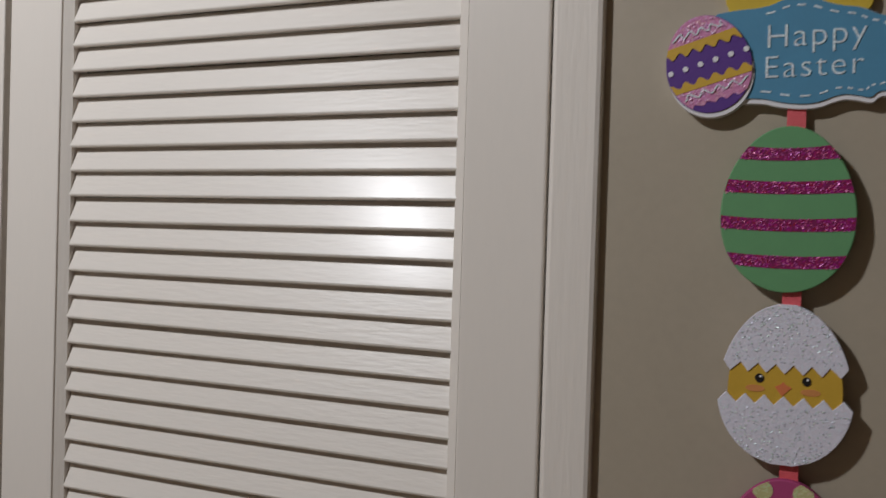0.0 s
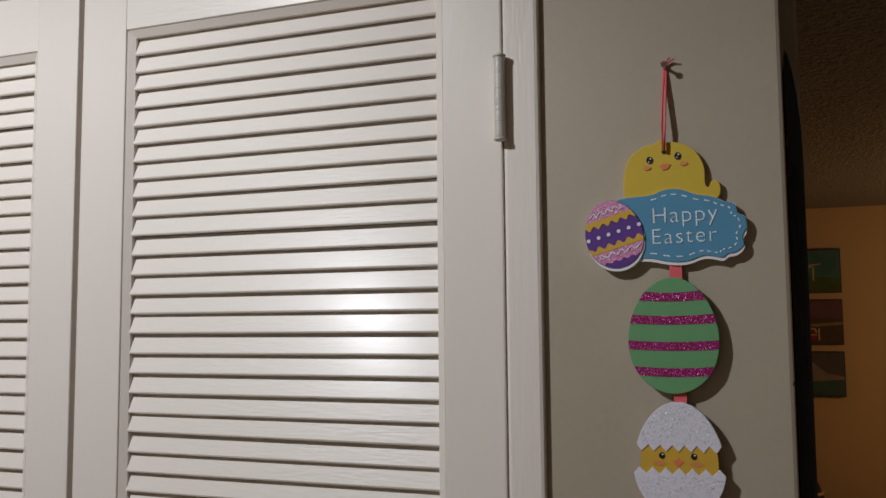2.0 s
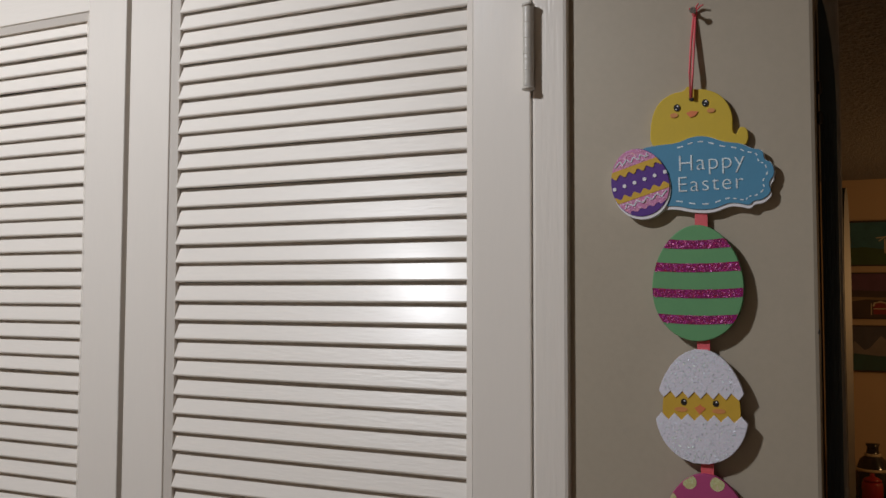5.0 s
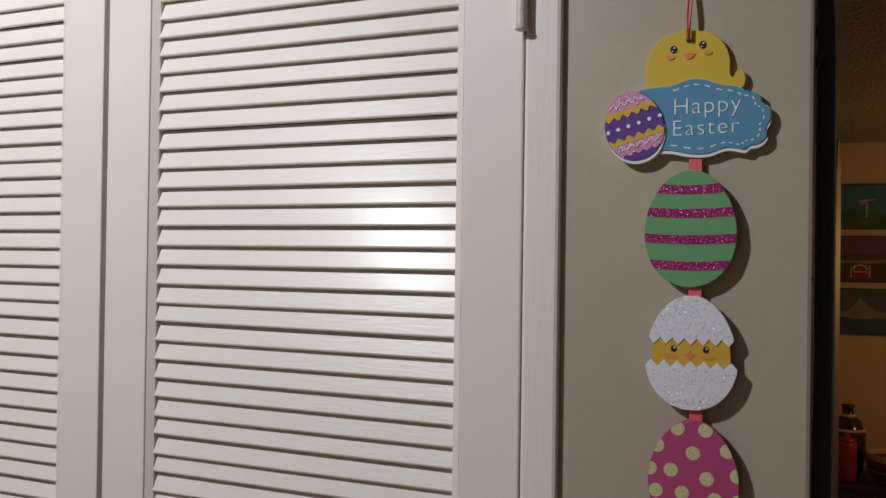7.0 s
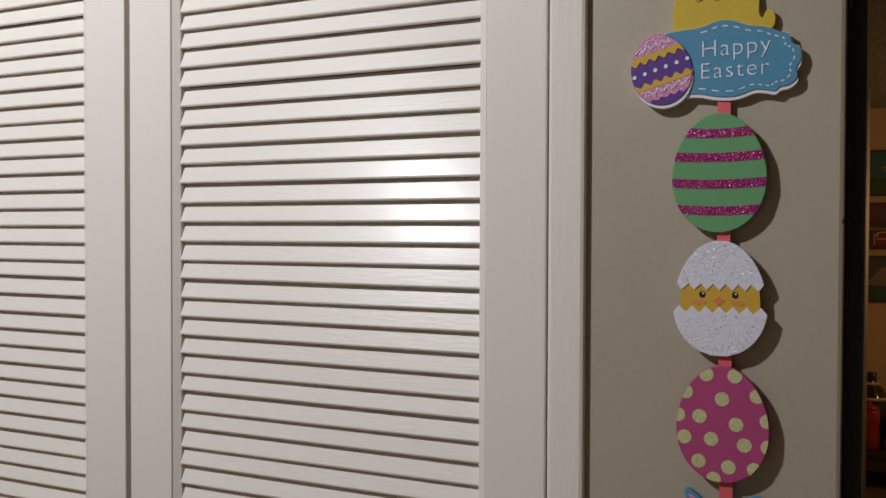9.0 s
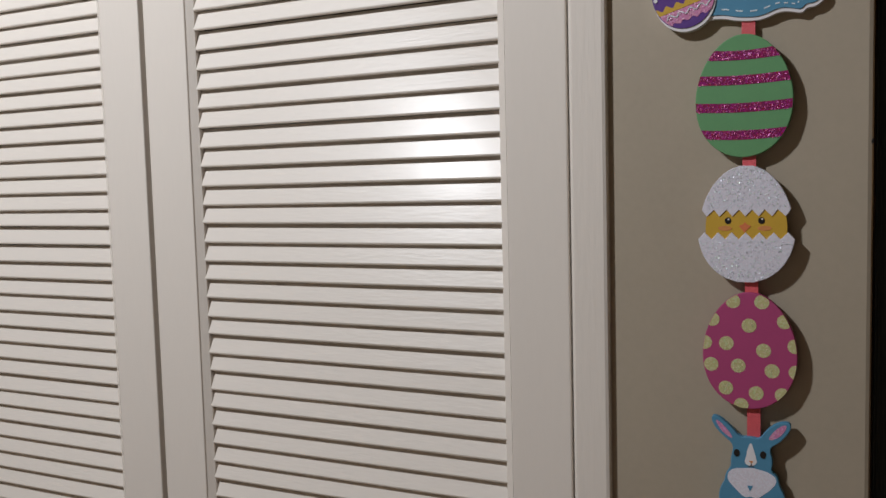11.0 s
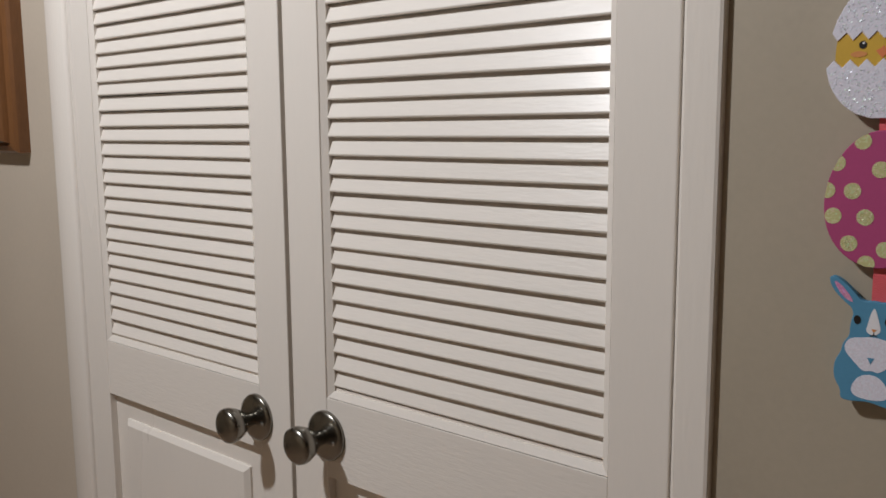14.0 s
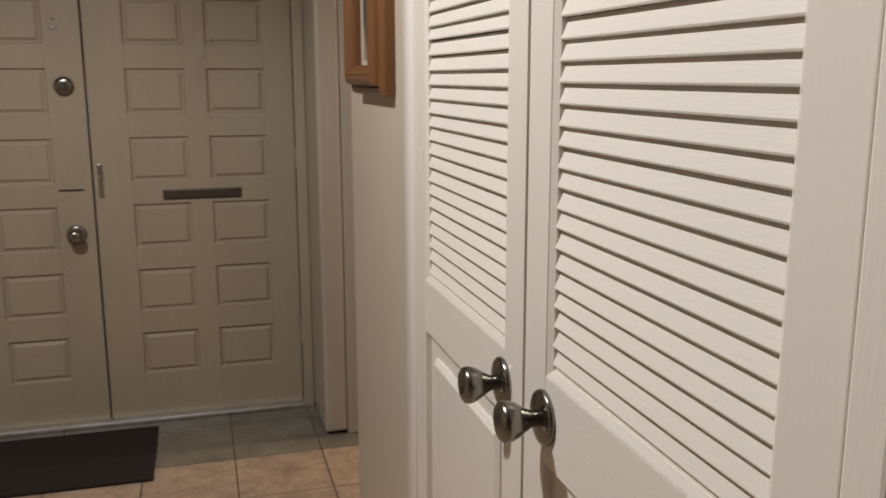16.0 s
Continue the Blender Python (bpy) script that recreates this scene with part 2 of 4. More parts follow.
def part(name, bm, mat, parent, label="", smooth=False):
    ob = new(name, mesh_of(name, bm, mat, smooth))
    ob.parent = parent
    return tagged(ob, label)


def structure(name, bm, mat, label, category, smooth=False):
    return tagged(new(name, mesh_of(name, bm, mat, smooth)), label, category, kind="structure")


def thing(name, label, category, group="", place=(0, 0, 0)):
    ob = new(name)
    ob.location = place
    ob.empty_display_size = 0.1
    return tagged(ob, label, category, group)


# ---- the hall: walls, floor, ceilings ----
WY = 0.558                     # face of the closet wall
WL, WR = -1.88, 0.135          # its two ends
CL, CR, CT = -1.199, -0.115, 1.906   # the closet's opening
TOP = 2.44

structure("wall_hall_west", box(WL, CL, WY, WY + 0.12, 0, TOP, 0.010), LITWALL, "painted wall beside the louvred closet, brightness put into its colour", "wall")
bm = box(CR, WR, WY, WY + 0.12, 0, TOP, 0.004)
box(CL, CR, WY, WY + 0.12, CT, TOP, bm=bm)
structure("wall_closet", bm, WALL, "beige painted wall round the louvred closet", "wall")
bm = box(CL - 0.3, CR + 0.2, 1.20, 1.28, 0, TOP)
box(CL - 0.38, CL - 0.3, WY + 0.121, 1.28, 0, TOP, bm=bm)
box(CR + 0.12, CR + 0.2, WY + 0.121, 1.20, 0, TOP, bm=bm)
structure("wall_closet_back", bm, CLOSETSHADE, "plain walls inside the closet, its darkness painted near-black", "wall")
structure("wall_south", box(-3.4, 3.3, -2.12, -2.0, 0, TOP), WALL, "plain beige hall wall", "wall")
structure("wall_east", box(3.2, 3.32, -2.0, 5.5, 0, TOP), WALL, "plain beige wall closing the hall", "wall")
bm = box(-3.25, -3.13, -2.0, -0.955, 0, TOP)
box(-3.25, -3.13, -0.955, 0.585, 2.07, TOP, bm=bm)
structure("wall_front_door", bm, WALL, "beige wall round the front doors", "wall")
structure("ceiling", box(-3.4, 3.3, -2.1, 0.70, TOP, TOP + 0.1), CEIL, "white textured hall ceiling", "ceiling")
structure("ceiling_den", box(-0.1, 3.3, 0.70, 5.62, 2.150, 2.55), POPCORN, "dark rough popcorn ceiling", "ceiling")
structure("ceiling_study", box(-3.3, -0.1, 0.70, 4.0, 2.44, 2.54), CEIL, "plain study ceiling", "ceiling")
structure("wall_den", box(-0.2, 3.3, 5.5, 5.62, 0, 2.150), DENWALL, "ochre painted wall behind three pictures", "wall")
structure("wall_den_side", box(-0.2, -0.1, 1.28, 5.5, 0, 2.44), DENWALL, "ochre painted side wall", "wall")
structure("wall_study_side", box(-3.3, -0.2, 3.9, 4.0, 0, 2.44), STUDYWALL, "warm study wall", "wall")
structure("wall_study_east", box(-1.66, -1.58, 1.281, 3.9, 0, 2.44), STUDYWALL, "warm study wall", "wall")
bm = box(-3.25, -2.760, 0.67, 0.708, 0, TOP)
structure("wall_pier", bm, PIER, "painted wall pier beside the front door", "wall")
structure("trim_pier", box(-3.13, -2.738, 0.586, 0.6695, 0.012, TOP, 0.012), PIER, "rounded painted corner board of the doorway", "trim")
structure("trim_pier_back", box(-2.7595, -2.740, 0.670, 0.7115, 0, TOP, 0.004), PIER, "painted back edge of the doorway pier", "trim")
structure("trim_door_jamb", box(-3.128, -3.06, 0.562, 0.585, 0, 2.07, 0.004), HALLDOOR, "white painted front door jamb", "trim")
structure("trim_door_stop", box(-3.06, -3.045, 0.545, 0.585, 0, 2.07, 0.004), HALLDOOR, "white painted door stop", "trim")

floor = structure("floor", box(-3.4, 3.3, -2.1, 0.70, -0.12, -0.006), GROUT, "tiled hall floor", "floor")
structure("floor_den", box(-0.2, 3.3, 0.70, 5.62, -0.12, 0.0), CARPET, "dark carpet", "floor")
structure("floor_study", box(-3.3, -0.2, 0.70, 4.0, -0.12, 0.0), OAKH, "warm wooden study floor", "floor")

# casing of the closet: a narrow board at its right, a wider one at its left, and a head
structure("trim_casing_east", box(-0.1235, -0.087, 0.5495, WY + 0.1, 0, 1.94, 0.004), TRIM, "glossy white painted door casing", "trim")
structure("trim_casing_west", box(-1.266, -1.195, 0.5475, WY + 0.1, 0, 1.94, 0.0095), TRIM, "glossy white painted door casing with rounded edges", "trim", True)
structure("trim_casing_head", box(-1.194, -0.119, 0.5495, WY + 0.1, 1.905, 1.94, 0.003), TRIM, "glossy white painted head casing", "trim")
structure("trim_head_stop", box(-1.194, -0.119, 0.553, WY + 0.1, 1.8945, 1.9035, 0.002), TRIM, "thin white strip over the closet doors", "trim")
structure("trim_jamb_den", box(0.1355, 0.155, 0.700, 0.722, 0, 2.13, 0.003), PIER, "grey painted edge of the wall end", "trim")


# ---- louvred closet doors ----
PITCH, SLATS = 0.0225, 38
DY, THICK = 0.552, 0.032


def slat_mesh(x0, x1):
    """One louvre blade: a tilted board with a rounded nose, its lower edge towards the hall."""
    bm = bmesh.new()
    a, length, t = radians(20.0), 0.0230, 0.0046
    up, off = Vector((0, math.sin(a), math.cos(a))), Vector((0, math.cos(a), -math.sin(a)))
    outline = [(0.0012, 0), (length, 0), (length, t), (0.0012, t), (0.0, t * 0.8), (-0.0003, t * 0.5), (0.0, t * 0.2)]
    ends = [[bm.verts.new(Vector((x, 0, 0)) + u * up + w * off) for u, w in outline] for x in (x0, x1)]
    for k in range(len(outline)):
        j = (k + 1) % len(outline)
        bm.faces.new((ends[0][k], ends[0][j], ends[1][j], ends[1][k]))
    bm.faces.new(ends[0])
    bm.faces.new(ends[1])
    bmesh.ops.recalc_face_normals(bm, faces=bm.faces)
    return mesh_of("slat", bm, WHITE)


def raised_panel(x0, x1, z0, z1, y):
    """The board of a raised panel: a flat margin, a bevel and a proud field."""
    bm = bmesh.new()
    loops = []
    for inset, depth in ((0, 0.012), (0.038, 0.012), (0.0385, 0.009), (0.046, 0.0035), (0.047, 0.003)):
        loops.append([bm.verts.new((x, y + depth, z)) for x, z in ((x0 + inset, z0 + inset), (x1 - inset, z0 + inset), (x1 - inset, z1 - inset), (x0 + inset, z1 - inset))])
    loops.insert(0, [bm.verts.new((v.co.x, y + 0.024, v.co.z)) for v in loops[0]])
    for a, b in zip(loops, loops[1:]):
        for k in range(4):
            bm.faces.new((a[k], a[(k + 1) % 4], b[(k + 1) % 4], b[k]))
    bm.faces.new(loops[-1])
    bm.faces.new(loops[0])
    bmesh.ops.recalc_face_normals(bm, faces=bm.faces)
    return bm


def bead(x0, x1, z0, z1, y, w, depth):
    """A sloping moulding round an opening, one piece a side."""
    sides = []
    c = [(x0, z0), (x1, z0), (x1, z1), (x0, z1)]
    i = [(x0 + w, z0 + w), (x1 - w, z0 + w), (x1 - w, z1 - w), (x0 + w, z1 - w)]
    for k in range(4):
        j = (k + 1) % 4
        bm = bmesh.new()
        a = [bm.verts.new((c[k][0], y, c[k][1])), bm.verts.new((c[j][0], y, c[j][1])),
             bm.verts.new((i[j][0], y + depth, i[j][1])), bm.verts.new((i[k][0], y + depth, i[k][1]))]
        b = [bm.verts.new((v.co.x, y + depth + 0.016, v.co.z)) for v in a]
        bm.faces.new(a)
        bm.faces.new(b)
        for m in range(4):
            bm.faces.new((a[m], a[(m + 1) % 4], b[(m + 1) % 4], b[m]))
        bmesh.ops.recalc_face_normals(bm, faces=bm.faces)
        sides.append(bm)
    return sides


def knob(parent, x, z):
    """A tulip knob on a round rose."""
    k = part("knob", lathe([(0.0095, 0.004), (0.0095, 0.016), (0.0112, 0.020), (0.0150, 0.026), (0.0200, 0.034), (0.0232, 0.042),
                            (0.0240, 0.047), (0.0230, 0.052), (0.019, 0.0552), (0.011, 0.0567), (0.001, 0.057)], (x, DY, z), (0, -1, 0)),
             PEWTER, parent, "dark antique nickel tulip knob", True)
    part("rose", lathe([(0.0325, 0.0), (0.0325, 0.003), (0.031, 0.0055), (0.026, 0.0075), (0.018, 0.009), (0.013, 0.0105), (0.0001, 0.011)], (x, DY, z), (0, -1, 0)),
         PEWTER, k, "round antique nickel rose", True)
    part("screw", lathe([(0.0032, 0), (0.0032, 0.002), (0.002, 0.0028)], (x + 0.020, DY - 0.0075, z - 0.004), (0, -1, 0), 10), STEEL, k)


def hinge(parent, x, z0, z1):
    for k in range(5):
        h = (z1 - z0) / 5
        part("hinge_knuckle", lathe([(0.0052, 0.0), (0.0056, 0.0005), (0.0056, h - 0.0005), (0.0052, h)],
                                    (x, DY - 0.009, z0 + k * h), (0, 0, 1), 20), HINGE, parent, "paint-covered steel hinge knuckle")
    for z, d in ((z1, 1), (z0, -1)):
        part("hinge_pin_tip", lathe([(0.0055, 0), (0.0066, 0.0010), (0.0066, 0.0026), (0.0045, 0.0036)], (x, DY - 0.009, z), (0, 0, d), 16), HINGE, parent, "", True)
    part("hinge_leaf", box(x - 0.004, x + 0.004, DY - 0.006, DY + 0.003, z0, z1), HINGE, parent)


def closet_door(x0, x1, f0, f1, drop, knob_x, label, levels):
    """A leaf: two stiles, three rails, louvres above and a raised panel below. f0, f1: the sides of the louvre field."""
    leaf = thing("closet_door", label, "door", "pair of closet doors")
    z0, z1 = 0.012, 1.8925
    low, high = 0.966 - drop, 0.966 - drop + SLATS * PITCH + 0.009
    y0, y1 = DY, DY + THICK
    part("stile", box(x0, f0, y0, y1, z0, z1, 0.0015), STILE, leaf)
    part("stile", box(f1, x1, y0, y1, z0, z1, 0.0015), STILE, leaf)
    part("top_rail", box(f0, f1, y0 + 0.0004, y1, high, z1, 0.0008), WHITE, leaf)
    part("lock_rail", box(f0, f1, y0 + 0.0004, y1, 0.862 + 0.4 * drop, low, 0.0008), WHITE, leaf)
    part("bottom_rail", box(f0, f1, y0 + 0.0004, y1, z0, 0.22, 0.0008), WHITE, leaf)
    for bm in bead(f0 + 0.0016, f1, low + 0.0012, high - 0.0016, y0 + 0.0006, 0.0085, 0.005):
        part("bead", bm, TRIM, leaf)
    part("sill_strip", box(f0, f1, y0 + 0.0078, y1, low, low + 0.0135, 0.001), WHITE, leaf)
    part("panel", raised_panel(f0, f1, 0.22, 0.862 + 0.4 * drop, y0), STILE, leaf)
    data = slat_mesh(f0 + 0.002, f1 - 0.002)
    rng = random.Random(int(1000 + 100 * x1))
    for k in range(SLATS):
        s = new("slat", data)
        s.parent = leaf
        lift = -0.0010 if k == 17 else 0.0
        s.matrix_local = pose(0, DY + 0.0045 + rng.uniform(-0.0004, 0.0004), levels(k) + lift + rng.uniform(-0.0004, 0.0004),
                              rng.uniform(-0.9, 0.9), rng.uniform(-0.06, 0.06) + (0.25 if k == 17 else 0), 0)
    knob(leaf, knob_x, 0.917 - drop * 0.6)
    return leaf


east = closet_door(-0.6520, -0.1255, -0.588, -0.1880, 0.0, -0.588, "white louvred closet door with a raised lower panel, closed", lambda k: 0.9818 + 0.0221 * min(k, 17) + 0.0226 * max(0, min(k - 17, 12)) + 0.0214 * max(k - 29, 0))
hinge(east, -0.1245, 1.660, 1.740)
hinge(east, -0.1245, 0.19, 0.27)
west = closet_door(-1.1925, -0.6600, -1.128, -0.7240, 0.010, -0.729, "white louvred closet door hanging slightly lower, closed", lambda k: 0.9708 + 0.0225 * min(k, 24) + 0.0217 * max(k - 24, 0))
hinge(west, -1.1935, 1.650, 1.730)


# ---- the hanging decoration ----
OY = 0.5485    # its face; the wall is 10 mm behind
OB = OY + 0.006


def ring(cx, cz, rx, rz, steps=40, egg=0.0, tilt=0.0):
    """An ellipse; egg narrows its top."""
    pts = []
    for k in range(steps):
        a = 2 * math.pi * k / steps
        s = math.sin(a)
        x, z = rx * math.cos(a) * (1 - egg * s), rz * s
        c, d = math.cos(tilt), math.sin(tilt)
        pts.append((cx + x * c - z * d, cz + x * d + z * c))
    return pts


def smooth(points, rounds=2):
    for _ in range(rounds):
        points = [q for a, b in zip(points, points[1:] + points[:1])
                  for q in ((0.75 * a[0] + 0.25 * b[0], 0.75 * a[1] + 0.25 * b[1]), (0.25 * a[0] + 0.75 * b[0], 0.25 * a[1] + 0.75 * b[1]))]
    return points


def egg_half(z, cz, rx, rz, egg):
    """Half the width of an egg at a height."""
    s = max(-1, min(1, (z - cz) / rz))
    return rx * math.sqrt(1 - s * s) * (1 - egg * s)


def egg_band(cx, cz, rx, rz, egg, lower, upper, steps=30, tilt=0.0, shrink=0.0004):
    """A strip across an egg between two curves, functions of -1 to 1 that give a height."""
    c, d = math.cos(tilt), math.sin(tilt)
    under, over = [], []
    for k in range(steps + 1):
        u = -1 + 2 * k / steps
        for curve, out in ((lower, under), (upper, over)):
            z = curve(u)
            x = (egg_half(z, 0, rx, rz, egg) - shrink) * u
            out.append((cx + x * c - z * d, cz + x * d + z * c))
    flanks = []
    for u in (1, -1):
        side = []
        for k in range(1, 12):
            z = lower(u) + (upper(u) - lower(u)) * k / 12
            x = (egg_half(z, 0, rx, rz, egg) - shrink) * u
            side.append((cx + x * c - z * d, cz + x * d + z * c))
        flanks.append(side)
    return under + flanks[0] + over[::-1] + flanks[1][::-1]


def stroke(points, width):
    """An open line drawn as a strip."""
    left, right = [], []
    for k, (x, z) in enumerate(points):
        a, b = points[max(k - 1, 0)], points[min(k + 1, len(points) - 1)]
        dx, dz = b[0] - a[0], b[1] - a[1]
        n = math.hypot(dx, dz) or 1
        left.append((x - dz / n * width / 2, z + dx / n * width / 2))
        right.append((x + dz / n * width / 2, z - dx / n * width / 2))
    return left + right[::-1]


def paint(name, points, mat, parent, layer=1, label=""):
    """A printed patch: a skin that lies a little proud of the foam."""
    return part(name, prism(points, OY - 0.00022 * layer, OY + 0.0004), mat, parent, label)


deco = thing("easter_wall_hanging", "Easter wall hanging of foam eggs joined by coral ribbon", "decoration", place=(0.03, OB, 1.71))
deco.location = (0, 0, 0)
EX = 0.034

def flakes(parent, mat, y, count, place, seed, size=0.00046):
    """Loose glitter: small six-sided flakes lying at all angles, where place(rng) puts them."""
    rng, bm = random.Random(seed), bmesh.new()
    for _ in range(count):
        x, z = place(rng)
        tilt = Euler((rng.gauss(0, 0.31), rng.uniform(0, 6.28), rng.gauss(0, 0.31))).to_matrix()
        r = size * rng.uniform(0.6, 1.25)
        ring6 = [Vector((r * math.cos(a * math.pi / 3), 0, r * math.sin(a * math.pi / 3))) for a in range(6)]
        f = bm.faces.new([bm.verts.new(Vector((x, y - 0.0003, z)) + tilt @ p) for p in ring6])
        f.normal_update()
        if f.normal.y > 0:
            f.normal_flip()
    return tagged(part("glitter", bm, mat, parent), kind="stuff")


def in_egg(cx, cz, rx, rz, egg, low, high):
    def place(rng):
        z = rng.uniform(low, high)
        return cx + rng.uniform(-0.97, 0.97) * egg_half(z, 0, rx, rz, egg), cz + z
    return place


# cord, knot and ribbon
for dx, s in ((-0.0014, 1), (0.0014, -1)):
    part("cord", tube([(0.0305 + dx * 0.4, OY - 0.001, 1.636), (0.031 + dx, OY - 0.001, 1.66), (0.032 + dx, OY + 0.004, 1.69), (0.0335 + dx * 0.5, OY + 0.009, 1.716)], 0.0011), RIBBON, deco, "thin coral cord", True)
part("knot", lathe([(0.0008, -0.003), (0.0026, -0.0015), (0.003, 0.0005), (0.0022, 0.002), (0.0008, 0.003)], (0.0335, OY + 0.008, 1.7165), (0, 0, 1), 10), RIBBON, deco, "", True)
for dx, dz in ((0.0085, 0.0045), (-0.004, 0.0025), (0.004, 0.006)):
    part("cord_end", tube([(0.0335, OY + 0.008, 1.7175), (0.0335 + dx * 0.6, OY + 0.005, 1.7185 + dz * 0.7), (0.0335 + dx, OY + 0.003, 1.7175 + dz)], 0.0008, 6), RIBBON, deco, "", True)
part("nail", lathe([(0.0016, 0), (0.0016, 0.012), (0.003, 0.013), (0.003, 0.014)], (0.0335, WY, 1.716), (0, -1, 0), 10), STEEL, deco)
for z0, z1, x in ((1.512, 1.540, 0.0375), (1.400, 1.424, 0.0385), (1.290, 1.312, 0.0405), (1.155, 1.200, 0.0425)):
    part("ribbon", box(x - 0.0056, x + 0.0056, OB - 0.0015, OB - 0.0008, z0, z1), RIBBON, deco, "coral satin ribbon")

# top piece: a yellow chick shape behind a blue cloud and a small purple egg
chick_shape = smooth([(-0.0075, 1.590), (-0.0075, 1.617), (-0.001, 1.634), (0.012, 1.6425), (0.024, 1.6435), (0.0265, 1.6485), (0.031, 1.6445), (0.045, 1.6435),
                      (0.059, 1.635), (0.0665, 1.619), (0.0655, 1.6035), (0.0690, 1.5990), (0.0715, 1.6065), (0.0778, 1.6062), (0.0800, 1.5965), (0.076, 1.588), (0.03, 1.575)], 2)
chick = part("chick_piece", prism(chick_shape, OY + 0.0008, OB, 0.0006), F_YEL, deco, "rounded yellow foam piece")
for x, z in ((0.0172, 1.6285), (0.0425, 1.6308)):
    paint("dot", ring(x, z, 0.0029, 0.0033, 20), F_BLACK, chick, 0.5)
    paint("glint", ring(x + 0.0008, z + 0.0013, 0.0008, 0.0008, 10), F_WHITE, chick, 2)
    paint("glint", ring(x - 0.0006, z - 0.0016, 0.0006, 0.0006, 10), F_WHITE, chick, 2)
for x, z in ((0.0145, 1.6215), (0.0475, 1.6235)):
    paint("blush", ring(x, z, 0.0036, 0.0021, 18), F_BLUSH, chick, 0.5)
paint("beak", [(0.0255, 1.6225), (0.030, 1.6245), (0.0362, 1.6235), (0.0335, 1.6195), (0.029, 1.6185)], F_ORANGE, chick, 0.6)
part("hole", prism(ring(0.0303, 1.6355, 0.0021, 0.0021, 16), OY + 0.0002, OY + 0.0012), F_BLACK, chick)

cloud_shape = smooth([(-0.018, 1.592), (-0.002, 1.5945), (0.018, 1.595), (0.030, 1.6005), (0.044, 1.600), (0.058, 1.5935), (0.073, 1.5915), (0.0815, 1.586), (0.0915, 1.5845), (0.0925, 1.5745),
                      (0.0985, 1.5735), (0.1015, 1.5625), (0.0955, 1.5545), (0.0985, 1.5465), (0.0905, 1.5395), (0.083, 1.5395), (0.080, 1.5350), (0.071, 1.5375), (0.062, 1.5385), (0.048, 1.5325), (0.030, 1.5335), (0.014, 1.538), (-0.010, 1.536), (-0.03, 1.56)], 2)
cloud_back = [(x + (0.0006 if x > 0.04 else 0), z - (0.0030 if z < 1.56 else 0.0)) for x, z in cloud_shape]
part("cloud_backing", prism(cloud_back, OY - 0.0004, OB + 0.0004), F_WHITE, deco, "white foam edge below the cloud")
cloud = part("cloud_piece", prism(cloud_shape, OY - 0.0014, OY - 0.0005, 0.0003), F_BLUE, deco, "sky-blue foam cloud with stitched edge")


def on_cloud(name, points, mat, layer=1):
    return part(name, prism(points, OY - 0.0014 - 0.0003 * layer, OY - 0.0008), mat, cloud)


inner = [(0.0405 + (x - 0.0405) * 0.905, 1.5665 + (z - 1.5665) * 0.85) for x, z in cloud_shape]
total = len(inner)
for k in range(0, total, 3):
    p, q = inner[k], inner[(k + 1) % total]
    r = inner[(k + 2) % total]
    if p[0] > 0.012:
        mid = ((q[0] + r[0]) / 2, (q[1] + r[1]) / 2)
        on_cloud("stitch", stroke([p, q, mid], 0.0011), G_SILV)

for word, x, z, size in (("Happy", 0.0172, 1.5690, 0.0212), ("Easter", 0.0165, 1.5497, 0.0206)):
    curve = bpy.data.curves.new("lettering", "FONT")
    curve.body, curve.size, curve.extrude, curve.offset = word, size, 0.00035, -0.00028
    curve.space_character = 1.10 if word == "Happy" else 1.13
    tmp = new("lettering", curve)
    dg = bpy.context.evaluated_depsgraph_get()
    data = bpy.data.meshes.new_from_object(tmp.evaluated_get(dg))
    bpy.data.objects.remove(tmp)
    data.materials.clear()
    data.materials.append(G_SILV)
    data.transform(pose(x, OY - 0.0016, z, 90, 0, 0) @ pose(0, 0, 0, 0, 0, 1.0))
    ob = new("lettering", data)
    ob.parent = cloud
    tagged(ob, "silver glitter lettering")

SX, SZ, SRX, SRZ, ST = -0.0172, 1.5605, 0.0268, 0.0322, radians(14)
small = part("small_egg", prism(ring(SX, SZ, SRX, SRZ, 44, 0.06, ST), OY - 0.0034, OY - 0.0027, 0.0003), F_PURP, deco, "purple foam egg with glittered bands")
part("egg_backing", prism(ring(SX + 0.0010, SZ - 0.0028, SRX, SRZ, 44, 0.06, ST), OY - 0.0026, OB), F_WHITE, small, "white foam edge")


def on_small(name, points, mat, layer=1):
    return part(name, prism(points, OY - 0.0034 - 0.0003 * layer, OY - 0.003), mat, small)


def wave(base, height, turns, sharp=False):
    if sharp:
        return lambda u: base + height * (2 * abs((u * turns) % 1 - 0.5) - 0.5) * 2
    return lambda u: base + height * math.sin(u * turns * math.pi)


lean = ST + radians(3)
on_small("band", egg_band(SX, SZ, SRX, SRZ, 0.06, lambda u: 0.0165, lambda u: 0.0320, 20, lean), G_PINK)
on_small("band", egg_band(SX, SZ, SRX, SRZ, 0.06, lambda u: -0.0245 + 0.0010 * math.sin(u * 14), lambda u: -0.0125, 30, lean), G_PINK)
on_small("band", egg_band(SX, SZ, SRX, SRZ, 0.06, wave(0.0110, 0.0018, 5.5), lambda u: 0.0170, 44, lean), F_MUST, 2)
on_small("band", egg_band(SX, SZ, SRX, SRZ, 0.06, lambda u: -0.0135, wave(-0.0085, 0.0018, 5.5), 44, lean), F_MUST, 2)
